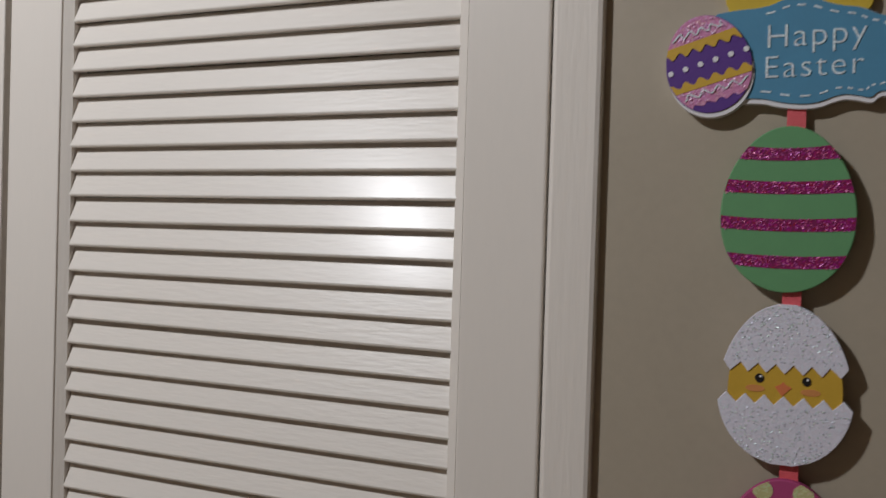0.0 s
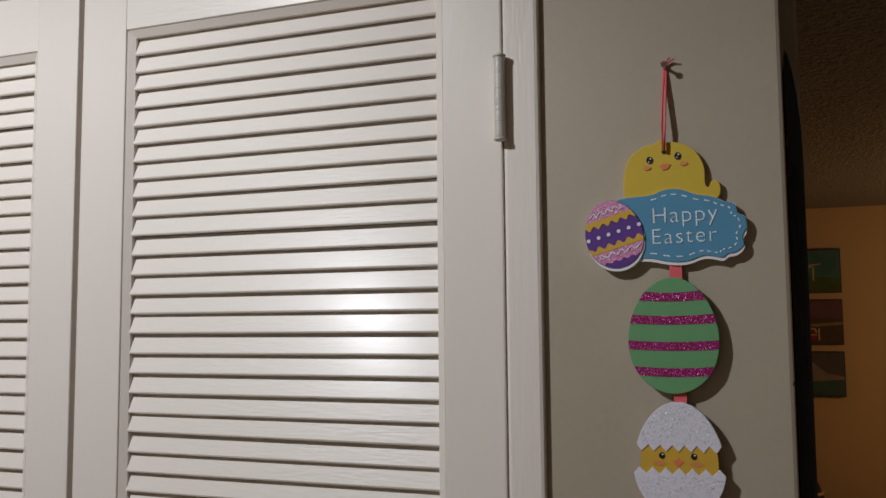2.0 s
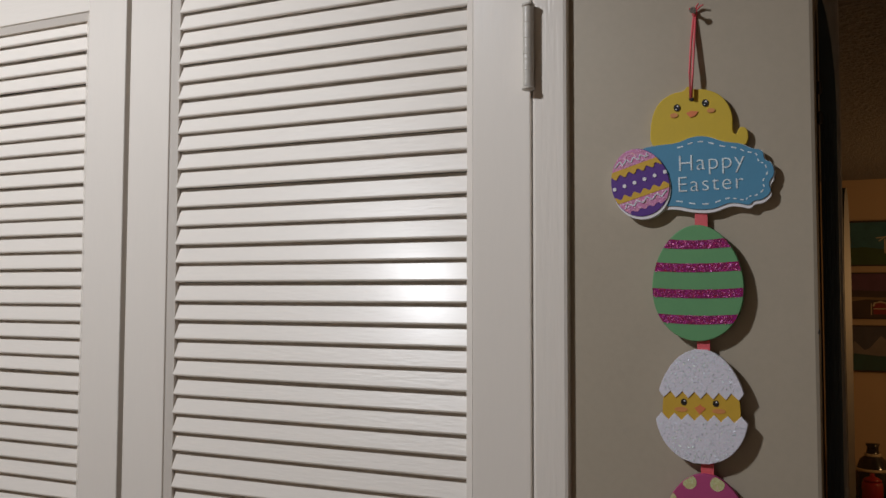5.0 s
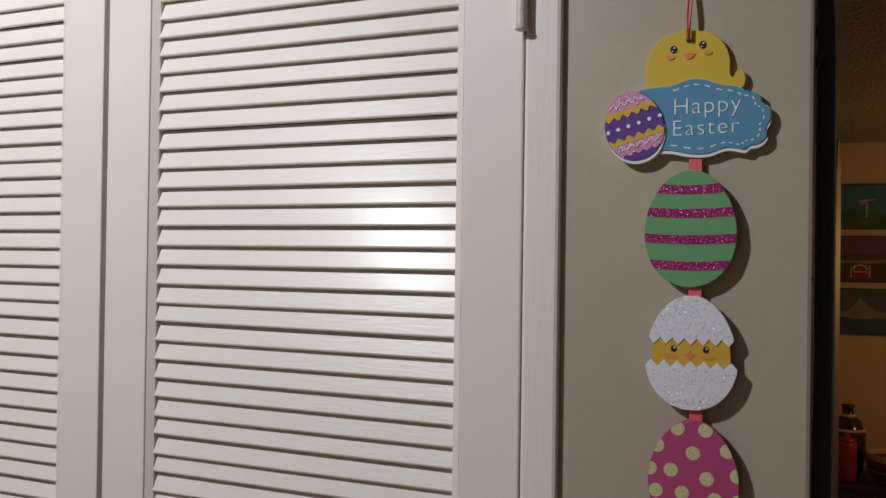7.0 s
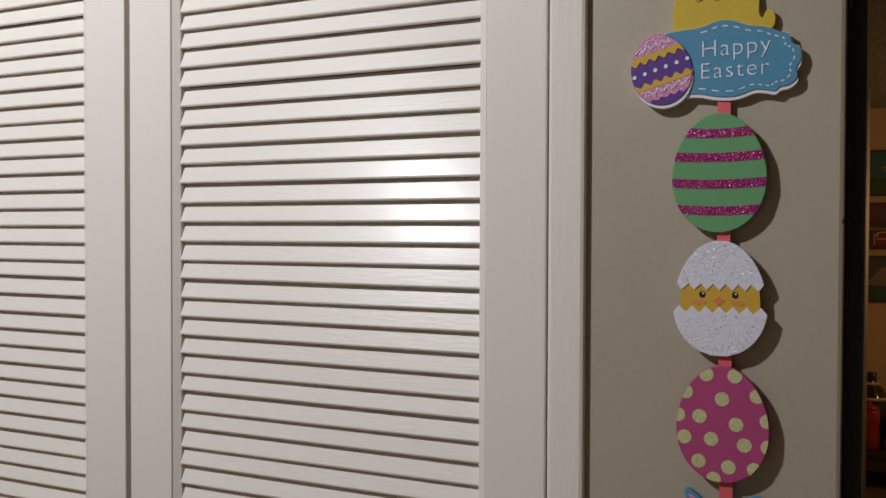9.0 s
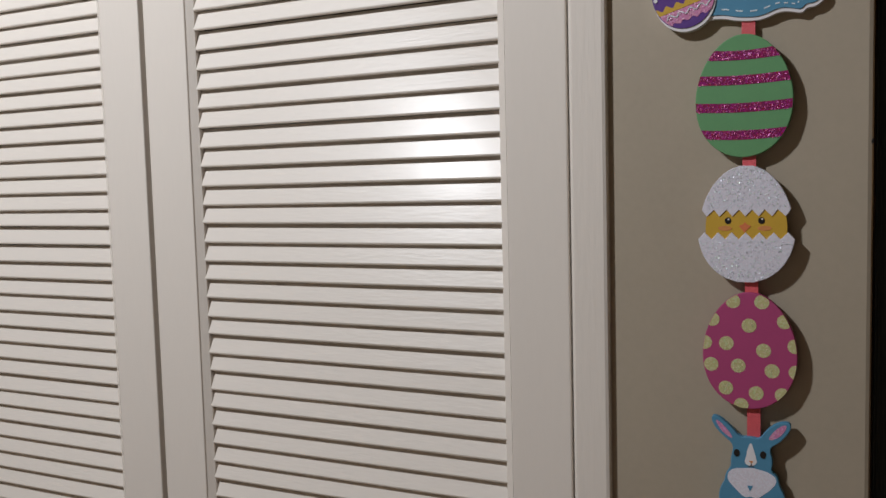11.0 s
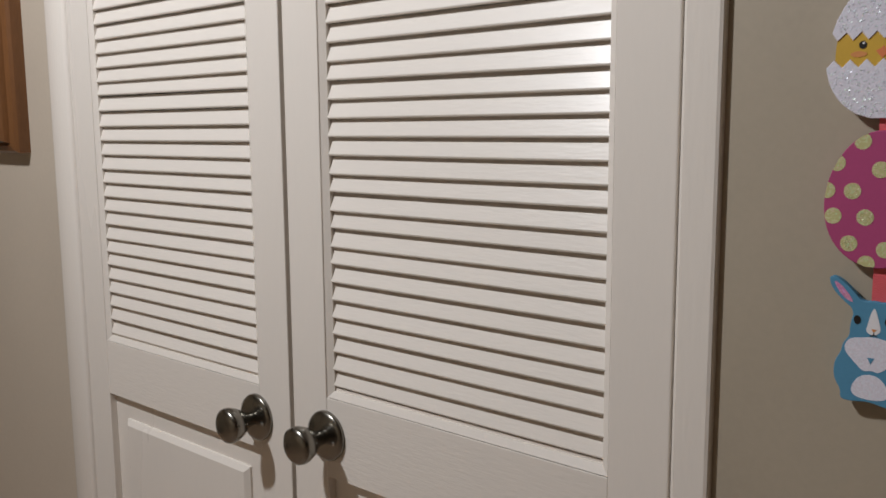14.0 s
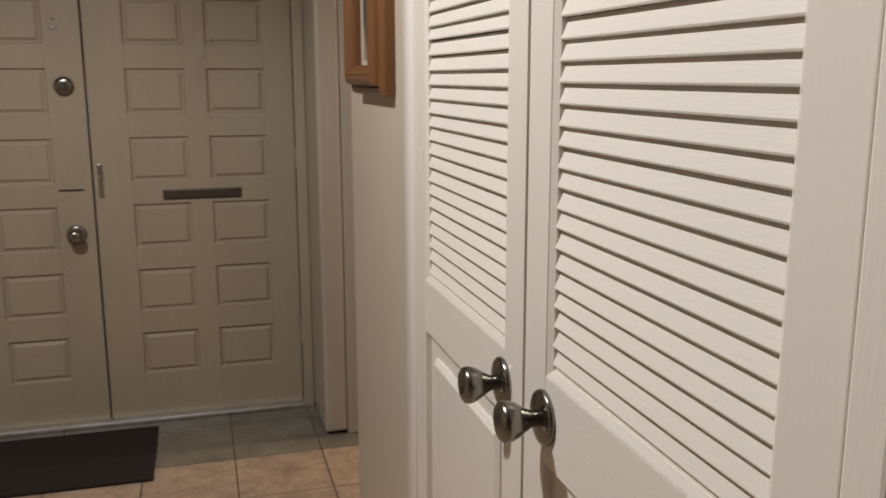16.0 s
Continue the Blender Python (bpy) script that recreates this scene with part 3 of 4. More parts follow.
for base, amp in ((-0.0175, 0.0018), (0.0225, 0.0018)):
    c, d = math.cos(lean), math.sin(lean)
    line = []
    for k in range(31):
        u = -0.9 + 1.8 * k / 30
        z = base + amp * math.sin(u * 16)
        x = egg_half(z, 0, SRX, SRZ, 0.06) * u
        line.append((SX + x * c - z * d, SZ + x * d + z * c))
    on_small("squiggle", stroke(line, 0.0010), G_SILV, 3)
for k in range(6):
    u = -0.024 + 0.0098 * k
    c, d = math.cos(lean), math.sin(lean)
    on_small("dot", ring(SX + u * c - 0.0012 * d, SZ + u * d + 0.0012 * c, 0.0018, 0.0018, 14), F_WHITE, 2)

for low, high, seed in ((0.0180, 0.0285, 14), (-0.0230, -0.0140, 15)):
    def tilted(rng, low=low, high=high):
        z = rng.uniform(low, high)
        x = rng.uniform(-0.93, 0.93) * egg_half(z, 0, SRX, SRZ, 0.06)
        return SX + x * math.cos(lean) - z * math.sin(lean), SZ + x * math.sin(lean) + z * math.cos(lean)
    flakes(small, FL_PINK, OY - 0.0044, 80, tilted, seed)

# green egg with magenta glitter stripes
green = part("green_egg", prism(ring(EX, 1.4665, 0.0400, 0.0525, 56, 0.09), OY, OB, 0.0007), F_GREEN, deco, "green foam egg with magenta glitter stripes")
for z in (0.0345, 0.0135, -0.0100, -0.0335):
    paint("stripe", egg_band(EX, 1.4665, 0.0400, 0.0525, 0.09, lambda u: z - 0.0040 + 0.0016 * u * u, lambda u: z + 0.0040 + 0.0016 * u * u, 24), G_MAG, green)

for z in (0.0345, 0.0135, -0.0100, -0.0335):
    flakes(green, FL_MAG, OY - 0.0003, 230, in_egg(EX, 1.4670, 0.0400, 0.0525, 0.09, z - 0.0036, z + 0.0036), int(900 + 1000 * z))

# white hatching egg: two glittered shells and a yellow middle
WX, WZ = 0.0360, 1.3560
cracked = part("cracked_egg", prism(ring(WX, WZ, 0.0330, 0.0500, 56, 0.09), OY + 0.003, OB), F_MUST, deco, "cracked white glitter egg with a yellow middle")


def tooth(base, height, count, shift=0.0):
    return lambda u: base + height * (abs(((u + 1) / 2 * count + shift) % 1 - 0.5) * 2 - 0.5) * 2


mid = egg_band(WX, WZ, 0.0340, 0.0510, 0.09, lambda u: -0.0170, lambda u: 0.0135, 20)
middle = part("middle", prism(mid, OY + 0.0010, OY + 0.004), F_MUST, cracked, "mustard yellow middle")
part("shell", prism(egg_band(WX, WZ, 0.0388, 0.0512, 0.09, tooth(0.0098, 0.0030, 7), lambda u: 0.0506 - 0.0001 * u, 70, 0, 0), OY + 0.0002, OY + 0.0050, 0.0003), G_WHITE, cracked, "white glitter shell")
part("shell", prism(egg_band(WX, WZ, 0.0402, 0.0512, 0.09, lambda u: -0.0506, tooth(-0.0100, 0.0030, 7, 0.5), 70, 0, 0), OY + 0.0002, OY + 0.0050, 0.0003), G_WHITE, cracked, "white glitter shell")
for x in (0.0213, 0.0490):
    part("dot", prism(ring(x, 1.3592, 0.0027, 0.0029, 18), OY + 0.0006, OY + 0.0012), F_BLACK, middle)
    part("glint", prism(ring(x + 0.0006, 1.3604, 0.0008, 0.0008, 10), OY + 0.0003, OY + 0.0008), F_WHITE, middle)
    part("blush", prism(ring(x + (-0.0025 if x < 0.03 else 0.0025), 1.3525, 0.0058, 0.0022, 18), OY + 0.0007, OY + 0.0012), F_BLUSH, middle)
part("beak", prism([(0.0305, 1.3545), (0.0340, 1.3562), (0.0355, 1.3580), (0.0370, 1.3562), (0.0405, 1.3545), (0.0365, 1.3505), (0.0350, 1.3488)], OY + 0.0006, OY + 0.0012), F_ORANGE, middle)

flakes(cracked, FL_WHITE, OY + 0.0002, 420, in_egg(WX, WZ, 0.0388, 0.0512, 0.09, 0.0140, 0.0490), 11)
flakes(cracked, FL_WHITE, OY + 0.0002, 450, in_egg(WX, WZ, 0.0402, 0.0512, 0.09, -0.0490, -0.0145), 12)

# pink egg with gold dots
PX, PZ = 0.0390, 1.2450
spots = []
pink = part("pink_egg", prism(ring(PX, PZ, 0.0392, 0.0515, 56, 0.09), OY, OB, 0.0007), F_PINK, deco, "pink foam egg with gold glitter dots")
for row, (dz, xs) in enumerate(((0.0435, (-0.0135, 0.0105)), (0.0270, (-0.031, 0.029)), (0.0225, (0.0,)), (0.0060, (-0.0375, -0.0190, 0.0375)), (0.0010, (0.0120,)),
                               (-0.0135, (-0.0320, -0.0090)), (-0.0165, (0.0190, 0.0385)), (-0.0340, (-0.0195,)), (-0.0370, (0.0060, 0.0275)), (-0.0485, (-0.0065,)))):
    for dx in xs:
        pts = []
        for a in range(18):
            x, z = dx + 0.0062 * math.cos(a * math.pi / 9), dz + 0.0062 * math.sin(a * math.pi / 9)
            z = max(-0.0508, min(0.0508, z))
            lim = egg_half(z, 0, 0.0392, 0.0515, 0.09) - 0.0004
            pts.append((PX + max(-lim, min(lim, x)), PZ + z))
        clean = [p for k, p in enumerate(pts) if math.hypot(p[0] - pts[k - 1][0], p[1] - pts[k - 1][1]) > 1e-5]
        if len(clean) > 4:
            paint("dot", clean, G_GOLD, pink)
            spots.append((PX + dx, PZ + dz))

inner_spots = [p for p in spots if abs(p[0] - PX) < 0.022 and abs(p[1] - PZ) < 0.036]


def on_spot(rng):
    x, z = rng.choice(inner_spots)
    a, r = rng.uniform(0, 6.28), 0.0056 * math.sqrt(rng.random())
    return x + r * math.cos(a), z + r * math.sin(a)


flakes(pink, FL_GOLD, OY - 0.0003, 140, on_spot, 13)

# blue rabbit-shaped piece
RB = smooth([(0.0315, 1.167), (0.0245, 1.1755), (0.0135, 1.1845), (0.0065, 1.1850), (0.0085, 1.1765), (0.0165, 1.1675), (0.0265, 1.1600), (0.0235, 1.1480), (0.0240, 1.1400),
             (0.0190, 1.1330), (0.0185, 1.1270), (0.0135, 1.1180), (0.0135, 1.1050), (0.0195, 1.0960), (0.0190, 1.0890), (0.0270, 1.0880), (0.0400, 1.0900), (0.0500, 1.0875),
             (0.0620, 1.0860), (0.0620, 1.0930), (0.0690, 1.1050), (0.0690, 1.1180), (0.0640, 1.1270), (0.0630, 1.1350), (0.0570, 1.1390), (0.0590, 1.1480), (0.0555, 1.1600),
             (0.0640, 1.1650), (0.0735, 1.1770), (0.0730, 1.1845), (0.0620, 1.1830), (0.0530, 1.1750), (0.0480, 1.1670), (0.0400, 1.1685)], 2)
rabbit = part("rabbit_piece", prism(RB, OY, OB, 0.0006), F_BLUE, deco, "blue rabbit-shaped foam piece")
paint("patch", smooth([(0.0095, 1.1825), (0.0165, 1.1785), (0.0245, 1.1690), (0.0250, 1.1650), (0.0160, 1.1710)], 2), G_PINK, rabbit)
paint("patch", smooth([(0.0715, 1.1825), (0.0640, 1.1800), (0.0555, 1.1700), (0.0560, 1.1665), (0.0660, 1.1715)], 2), G_PINK, rabbit)
paint("patch", smooth([(0.0405, 1.1650), (0.0375, 1.1560), (0.0365, 1.1500), (0.0350, 1.1450), (0.0400, 1.1415), (0.0460, 1.1450), (0.0450, 1.1500), (0.0435, 1.1560)], 2), F_WHITE, rabbit)
paint("patch", smooth([(0.0205, 1.1330), (0.0250, 1.1385), (0.0330, 1.1395), (0.0410, 1.1410), (0.0500, 1.1395), (0.0560, 1.1380), (0.0622, 1.1335), (0.0610, 1.1270), (0.0530, 1.1190), (0.0455, 1.1130), (0.0410, 1.1150), (0.0350, 1.1130), (0.0290, 1.1190), (0.0215, 1.1265)], 2), G_WHITE, rabbit)
paint("patch", smooth([(0.0270, 1.0935), (0.0275, 1.1030), (0.0345, 1.1112), (0.0460, 1.1112), (0.0530, 1.1030), (0.0540, 1.0935), (0.0405, 1.0910)], 2), G_WHITE, rabbit)
paint("patch", [(0.0375, 1.1245), (0.0425, 1.1245), (0.0400, 1.1195)], F_BLUE, rabbit, 2)
for x, z in ((0.0288, 1.1530), (0.0508, 1.1535)):
    paint("dot", ring(x, z, 0.0026, 0.0034, 16), F_BLACK, rabbit, 2)
paint("nose", [(0.0390, 1.1470), (0.0430, 1.1470), (0.0410, 1.1445)], F_BLUSH, rabbit, 2)
for pts in ([(0.0410, 1.1445), (0.0408, 1.1425), (0.0385, 1.1412)], [(0.0410, 1.1445), (0.0412, 1.1425), (0.0435, 1.1415)]):
    paint("line", stroke(pts, 0.0006), F_BLACK, rabbit, 2)

# the chain of pieces hangs further off the wall towards its lower end
for piece in deco.children:
    mid_z = sum(v.co.z for v in piece.data.vertices) / len(piece.data.vertices)
    piece.location.y = 0.0 if mid_z > 1.65 else 0.0024 if mid_z > 1.56 else -0.0032 * min(1, (1.56 - mid_z) / 0.16)

# nicks in the corner of the wall
structure("trim_wall_nick", prism(smooth([(0.1330, 1.4225), (0.1350, 1.4215), (0.1352, 1.4255), (0.1342, 1.4268)], 1), WY - 0.0008, WY + 0.001), F_BLACK, "small dark chip in the wall corner", "trim")


# ---- framed picture left of the closet ----
fr = thing("picture_frame", "stepped oak picture frame with a dark landscape print", "picture")
FX0, FX1, FZ0, FZ1 = -1.700, -1.366, 1.262, 1.725
PROFILE = [(0.0, WY), (0.0, WY - 0.020), (0.004, WY - 0.026), (0.013, WY - 0.030), (0.017, WY - 0.027), (0.020, WY - 0.037), (0.026, WY - 0.046), (0.033, WY - 0.048), (0.038, WY - 0.044),
           (0.042, WY - 0.046), (0.047, WY - 0.043), (0.058, WY - 0.030), (0.060, WY - 0.024), (0.060, WY - 0.004)]


def frame_member(a, b, inward):
    """A mitred length of stepped moulding from corner a to corner b."""
    bm = bmesh.new()
    d = Vector((b[0] - a[0], 0, b[1] - a[1])).normalized()
    n = Vector((inward[0], 0, inward[1]))
    rows = []
    for w, y in PROFILE:
        rows.append((bm.verts.new(Vector((a[0], y, a[1])) + n * w + d * w), bm.verts.new(Vector((b[0], y, b[1])) + n * w - d * w)))
    for p, q in zip(rows, rows[1:]):
        bm.faces.new((p[0], q[0], q[1], p[1]))
    bm.faces.new([r[0] for r in rows])
    bm.faces.new([r[1] for r in rows])
    bmesh.ops.recalc_face_normals(bm, faces=bm.faces)
    return bm


part("frame_rail", frame_member((FX0, FZ0), (FX1, FZ0), (0, 1)), OAKH, fr)
part("frame_rail", frame_member((FX0, FZ1), (FX1, FZ1), (0, -1)), OAKH, fr)
part("frame_stile", frame_member((FX0, FZ0), (FX0, FZ1), (1, 0)), OAK, fr)
part("frame_stile", frame_member((FX1, FZ0), (FX1, FZ1), (-1, 0)), OAK, fr)
IX0, IX1, IZ0, IZ1 = FX0 + 0.059, FX1 - 0.059, FZ0 + 0.059, FZ1 - 0.059
liner = bmesh.new()
for x0, x1, z0, z1 in ((IX0, IX1, IZ0, IZ0 + 0.012), (IX0, IX1, IZ1 - 0.012, IZ1), (IX0, IX0 + 0.012, IZ0 + 0.0121, IZ1 - 0.0121), (IX1 - 0.012, IX1, IZ0 + 0.0121, IZ1 - 0.0121)):
    box(x0, x1, WY - 0.0145, WY - 0.010, z0, z1, bm=liner)
part("liner", liner, LINER, fr, "cream linen liner")
SKY = material("print_sky", (0.34, 0.22, 0.19), 0.4, vary=0.35, scale=26, fine=60, bump=0.05, second=(0.05, 0.045, 0.045))
WOODS = material("print_woods", (0.075, 0.075, 0.06), 0.5, vary=0.4, scale=22, fine=90, bump=0.05, second=(0.012, 0.016, 0.018))
ROCK = material("print_rock", (0.17, 0.14, 0.12), 0.5, vary=0.3, scale=30, fine=90, bump=0.05, second=(0.09, 0.08, 0.07))
pr = part("print", box(IX0 + 0.01, IX1 - 0.01, WY - 0.011, WY - 0.006, IZ0 + 0.01, IZ1 - 0.01), SKY, fr, "landscape print with dusky sky")
for pts, mat in (([(IX0 + 0.013, IZ0 + 0.013), (IX1 - 0.013, IZ0 + 0.013), (IX1 - 0.013, IZ0 + 0.105), (IX1 - 0.040, IZ0 + 0.160), (IX1 - 0.065, IZ0 + 0.115), (IX1 - 0.10, IZ0 + 0.22), (IX0 + 0.045, IZ0 + 0.27), (IX0 + 0.013, IZ0 + 0.31)], WOODS),
                 ([(IX1 - 0.085, IZ0 + 0.022), (IX1 - 0.014, IZ0 + 0.022), (IX1 - 0.015, IZ0 + 0.080), (IX1 - 0.045, IZ0 + 0.075), (IX1 - 0.080, IZ0 + 0.050)], ROCK)):
    part("print_shape", prism(smooth(pts, 1), WY - 0.0114 - (0.0004 if mat is ROCK else 0), WY - 0.0108), mat, pr)


# ---- front doors ----
def front_door(y0, y1, columns, label, group="pair of front doors"):
    d = thing("front_door", label, "door", group)
    x0, x1 = -3.13, -3.085
    rows = [0.118 + 0.068 + 0.2455 * k for k in range(7)]
    hgt = 0.162
    ys = sorted(columns)
    edges = [y0] + [v for c in ys for v in c] + [y1]
    for a, b in zip(edges[::2], edges[1::2]):
        part("stile", box(x0, x1, a, b, 0.012, 2.045, 0.0012), HALLDOOR, d)
    for c0, c1 in ys:
        levels = [0.012] + [v for z in rows for v in (z, z + hgt)] + [2.045]
        for a, b in zip(levels[::2], levels[1::2]):
            part("rail", box(x0, x1 - 0.0003, c0, c1, a, b, 0.0008), HALLDOOR, d)
        for z in rows:
            bm = bmesh.new()
            loops = []
            for inset, depth in ((0.0, 0.0), (0.006, -0.009), (0.011, -0.009), (0.021, -0.0012)):
                loops.append([bm.verts.new((x1 + depth, y, zz)) for y, zz in ((c0 + inset, z + inset), (c1 - inset, z + inset), (c1 - inset, z + hgt - inset), (c0 + inset, z + hgt - inset))])
            for p, q in zip(loops, loops[1:]):
                for k in range(4):
                    bm.faces.new((p[k], p[(k + 1) % 4], q[(k + 1) % 4], q[k]))
            bm.faces.new(loops[-1])
            bm.faces.new([bm.verts.new((x0 + 0.004, v.co.y, v.co.z)) for v in loops[0]])
            bmesh.ops.recalc_face_normals(bm, faces=bm.faces)
            part("panel", bm, HALLDOOR, d)
    return d


right = front_door(-0.180, 0.545, [(-0.050, 0.155), (0.232, 0.440)], "cream panelled front door leaf with a brass mail slot, closed")
left = front_door(-0.912, -0.187, [(-0.806, -0.598), (-0.516, -0.311)], "cream panelled front door leaf with knob and deadbolt, closed")
FX = -3.085
slot = part("mail_slot", box(FX, FX + 0.008, 0.056, 0.339, 0.854, 0.890, 0.003), OLDBRASS, right, "dark bronze mail slot")
part("flap", box(FX + 0.008, FX + 0.0105, 0.066, 0.329, 0.859, 0.885, 0.001), OLDBRASS, slot)
bolt = part("flush_bolt", box(FX, FX + 0.004, -0.166, -0.148, 0.868, 0.990, 0.001), STEEL, right, "small steel surface bolt")
part("bolt_slide", box(FX + 0.004, FX + 0.010, -0.161, -0.153, 0.885, 0.935, 0.002), STEEL, bolt)
part("bolt_knob", lathe([(0.004, 0), (0.004, 0.010), (0.006, 0.012), (0.004, 0.015)], (FX + 0.008, -0.157, 0.945), (1, 0, 0), 12), STEEL, bolt, "", True)
dk = part("door_knob", lathe([(0.012, 0.0), (0.012, 0.03), (0.022, 0.04), (0.028, 0.052), (0.026, 0.062), (0.016, 0.068), (0.001, 0.07)], (FX, -0.252, 0.736), (1, 0, 0)), PEWTER, left, "dark antique nickel door knob", True)
part("rose", lathe([(0.035, 0), (0.035, 0.004), (0.03, 0.007), (0.014, 0.009)], (FX, -0.252, 0.736), (1, 0, 0)), PEWTER, dk, "", True)
db = part("deadbolt", lathe([(0.034, 0), (0.034, 0.006), (0.030, 0.012), (0.016, 0.014), (0.001, 0.0142)], (FX, -0.254, 1.268), (1, 0, 0)), PEWTER, left, "round dark deadbolt", True)
part("thumb_turn", box(FX + 0.014, FX + 0.028, -0.259, -0.249, 1.252, 1.284, 0.002), PEWTER, db)
part("latch_plate", box(FX, FX + 0.003, -0.300, -0.215, 0.896, 0.903, 0.0005), OLDBRASS, left, "thin dark slot plate")
ch = part("chain_guide", box(FX, FX + 0.006, -0.283, -0.262, 1.462, 1.476, 0.002), STEEL, left, "small steel door fitting")
part("stud", lathe([(0.005, 0), (0.005, 0.006), (0.003, 0.008)], (FX, -0.272, 1.500), (1, 0, 0), 12), STEEL, ch, "", True)
structure("trim_threshold", box(-3.125, -3.045, -0.94, 0.575, 0.0, 0.022, 0.009), ALU, "worn aluminium door threshold", "trim")
structure("trim_door_jamb_south", box(-3.128, -3.06, -0.954, -0.920, 0, 2.07, 0.004), HALLDOOR, "white painted front door jamb", "trim")
structure("trim_door_head", box(-3.128, -3.06, -0.919, 0.561, 2.049, 2.069, 0.003), HALLDOOR, "white painted front door head", "trim")
for z in (0.26, 0.95, 1.75):
    hg = part("hinge", lathe([(0.006, 0), (0.006, 0.09)], (FX + 0.004, 0.552, z), (0, 0, 1), 12), HINGE, right, "paint-covered hinge", True)

# mat
mat_bm = box(-2.985, -2.528, -0.86, -0.010, 0.0, 0.012, 0.004)
mt = tagged(new("door_mat", mesh_of("door_mat", mat_bm, MATBRN)), "dark brown flat door mat on the tiles", "mat")


# ---- study seen through the gap beside the front door ----
structure("wall_study_window", box(-3.25, -3.13, 0.713, 3.9, 0, 2.44), STUDYWALL, "warm lit study wall behind the blinds", "wall")
win = thing("window_blind", "amber lit wooden venetian blind over a dark window", "blind")
BLIND = material("blind_slat", (0.74, 0.61, 0.46), 0.26, vary=0.1, scale=20, fine=200, bump=0.1)
NIGHT = material("night_glass", (0.02, 0.02, 0.025), 0.1, vary=0.1)
part("dark_pane", box(-3.129, -3.118, 0.80, 1.75, 0.92, 2.10), NIGHT, win, "dark night window pane")
bs = mesh_of("blind_slat", box(-0.024, 0.024, 0.79, 1.77, -0.0014, 0.0014, 0.0008), BLIND)
for k in range(29):
    s = new("blind_slat", bs)
    s.parent = win
    s.matrix_local = pose(-3.085, 0, 0.942 + 0.039 * k, 0, 58, 0)
part("bottom_bar", box(-3.110, -3.060, 0.79, 1.77, 0.895, 0.917, 0.003), BLIND, win)
part("head_rail", box(-3.112, -3.058, 0.79, 1.77, 2.075, 2.125, 0.003), BLIND, win)
for y in (0.95, 1.28, 1.61):
    part("ladder_cord", tube([(-3.062, y, 0.91), (-3.062, y, 1.5), (-3.062, y, 2.08)], 0.0012, 6), BLIND, win)
BLACKW = material("black_stained_wood", (0.03, 0.022, 0.02), 0.5, vary=0.3, scale=12, fine=120, bump=0.1)
HONEY = material("honey_wood", (0.42, 0.20, 0.055), 0.35, vary=0.3, scale=8, fine=140, bump=0.1, stretch=(3, 3, 0.4))
chest = thing("wooden_chest", "honey coloured wooden chest under the study window", "chest")
part("body", box(-3.12, -2.84, 0.79, 1.55, 0.03, 0.50, 0.004), HONEY, chest)
part("lid", box(-3.125, -2.825, 0.78, 1.56, 0.503, 0.530, 0.005), HONEY, chest)
part("plinth", box(-3.11, -2.86, 0.80, 1.54, 0.0, 0.029, 0.003), BLACKW, chest)
speaker = thing("storage_box", "dark box with a pale band standing on the chest", "box")
part("body", box(-3.10, -2.88, 0.80, 1.20, 0.531, 0.690, 0.006), BLACKW, speaker)
part("lid", box(-3.105, -2.875, 0.795, 1.205, 0.700, 0.870, 0.006), BLACKW, speaker)
part("band", box(-3.10, -2.872, 0.80, 1.20, 0.6905, 0.6995), LINER, speaker, "pale band")


# ---- den seen past the wall end ----
scr = thing("folding_screen", "tall black-green folding screen with arched leaves", "screen")


def arched_leaf(a, b, top, rise, thick):
    """A leaf standing from plan point a to b with a pointed arch and shallow vertical ribs."""
    d = Vector((b[0] - a[0], b[1] - a[1], 0))
    n = Vector((d.y, -d.x, 0)).normalized() * thick / 2
    bm = bmesh.new()
    pts = [(0, 0.0), (1, 0.0)] + [(0.5 + 0.5 * math.cos(math.pi * k / 16), top - rise + rise * math.sin(math.pi * k / 16) ** 0.8) for k in range(17)]
    sides = [[bm.verts.new(Vector((a[0], a[1], z)) + d * u + n * s) for u, z in pts] for s in (1, -1)]
    bm.faces.new(sides[0])
    bm.faces.new(sides[1])
    for k in range(len(pts)):
        j = (k + 1) % len(pts)
        bm.faces.new((sides[0][k], sides[0][j], sides[1][j], sides[1][k]))
    bmesh.ops.recalc_face_normals(bm, faces=bm.faces)
    return bm


LB, LC = (0.1455, 0.685), (0.1570, 0.96)
edge_shape = [(0.1375, 0.0), (0.1510, 0.0), (0.1515, 1.625), (0.1505, 1.660), (0.1480, 1.690), (0.1445, 1.715), (0.1410, 1.730), (0.1390, 1.734), (0.1375, 1.724)]
leaf_a = part("leaf", prism(edge_shape, 0.602, LB[1]), SCREENM, scr)
leaf_b = part("leaf", arched_leaf((LB[0] + 0.003, LB[1] + 0.050), LC, 1.58, 0.12, 0.014), SCREENM, scr)
for x in (0.1405, 0.1440, 0.1478):
    part("rib", box(x - 0.0008, x + 0.0008, 0.5995, 0.6017, 0.05, 1.62, 0.0004), SCREENM, leaf_a)
for z in (1.612, 1.640):
    part("hinge_loop", lathe([(0.0016, 0), (0.0024, 0.002), (0.0024, 0.010), (0.0016, 0.012)], (0.1378, 0.599, z), (0, 0, 1), 10), OLDBRASS, leaf_a, "small dark hinge", True)

CANV = material("canvas_edge", (0.05, 0.035, 0.03), 0.7, vary=0.1)


def flat_paint(name, colour, second=None):
    return material(name, colour, 0.6, vary=0.25, scale=18, fine=120, bump=0.1, second=second)


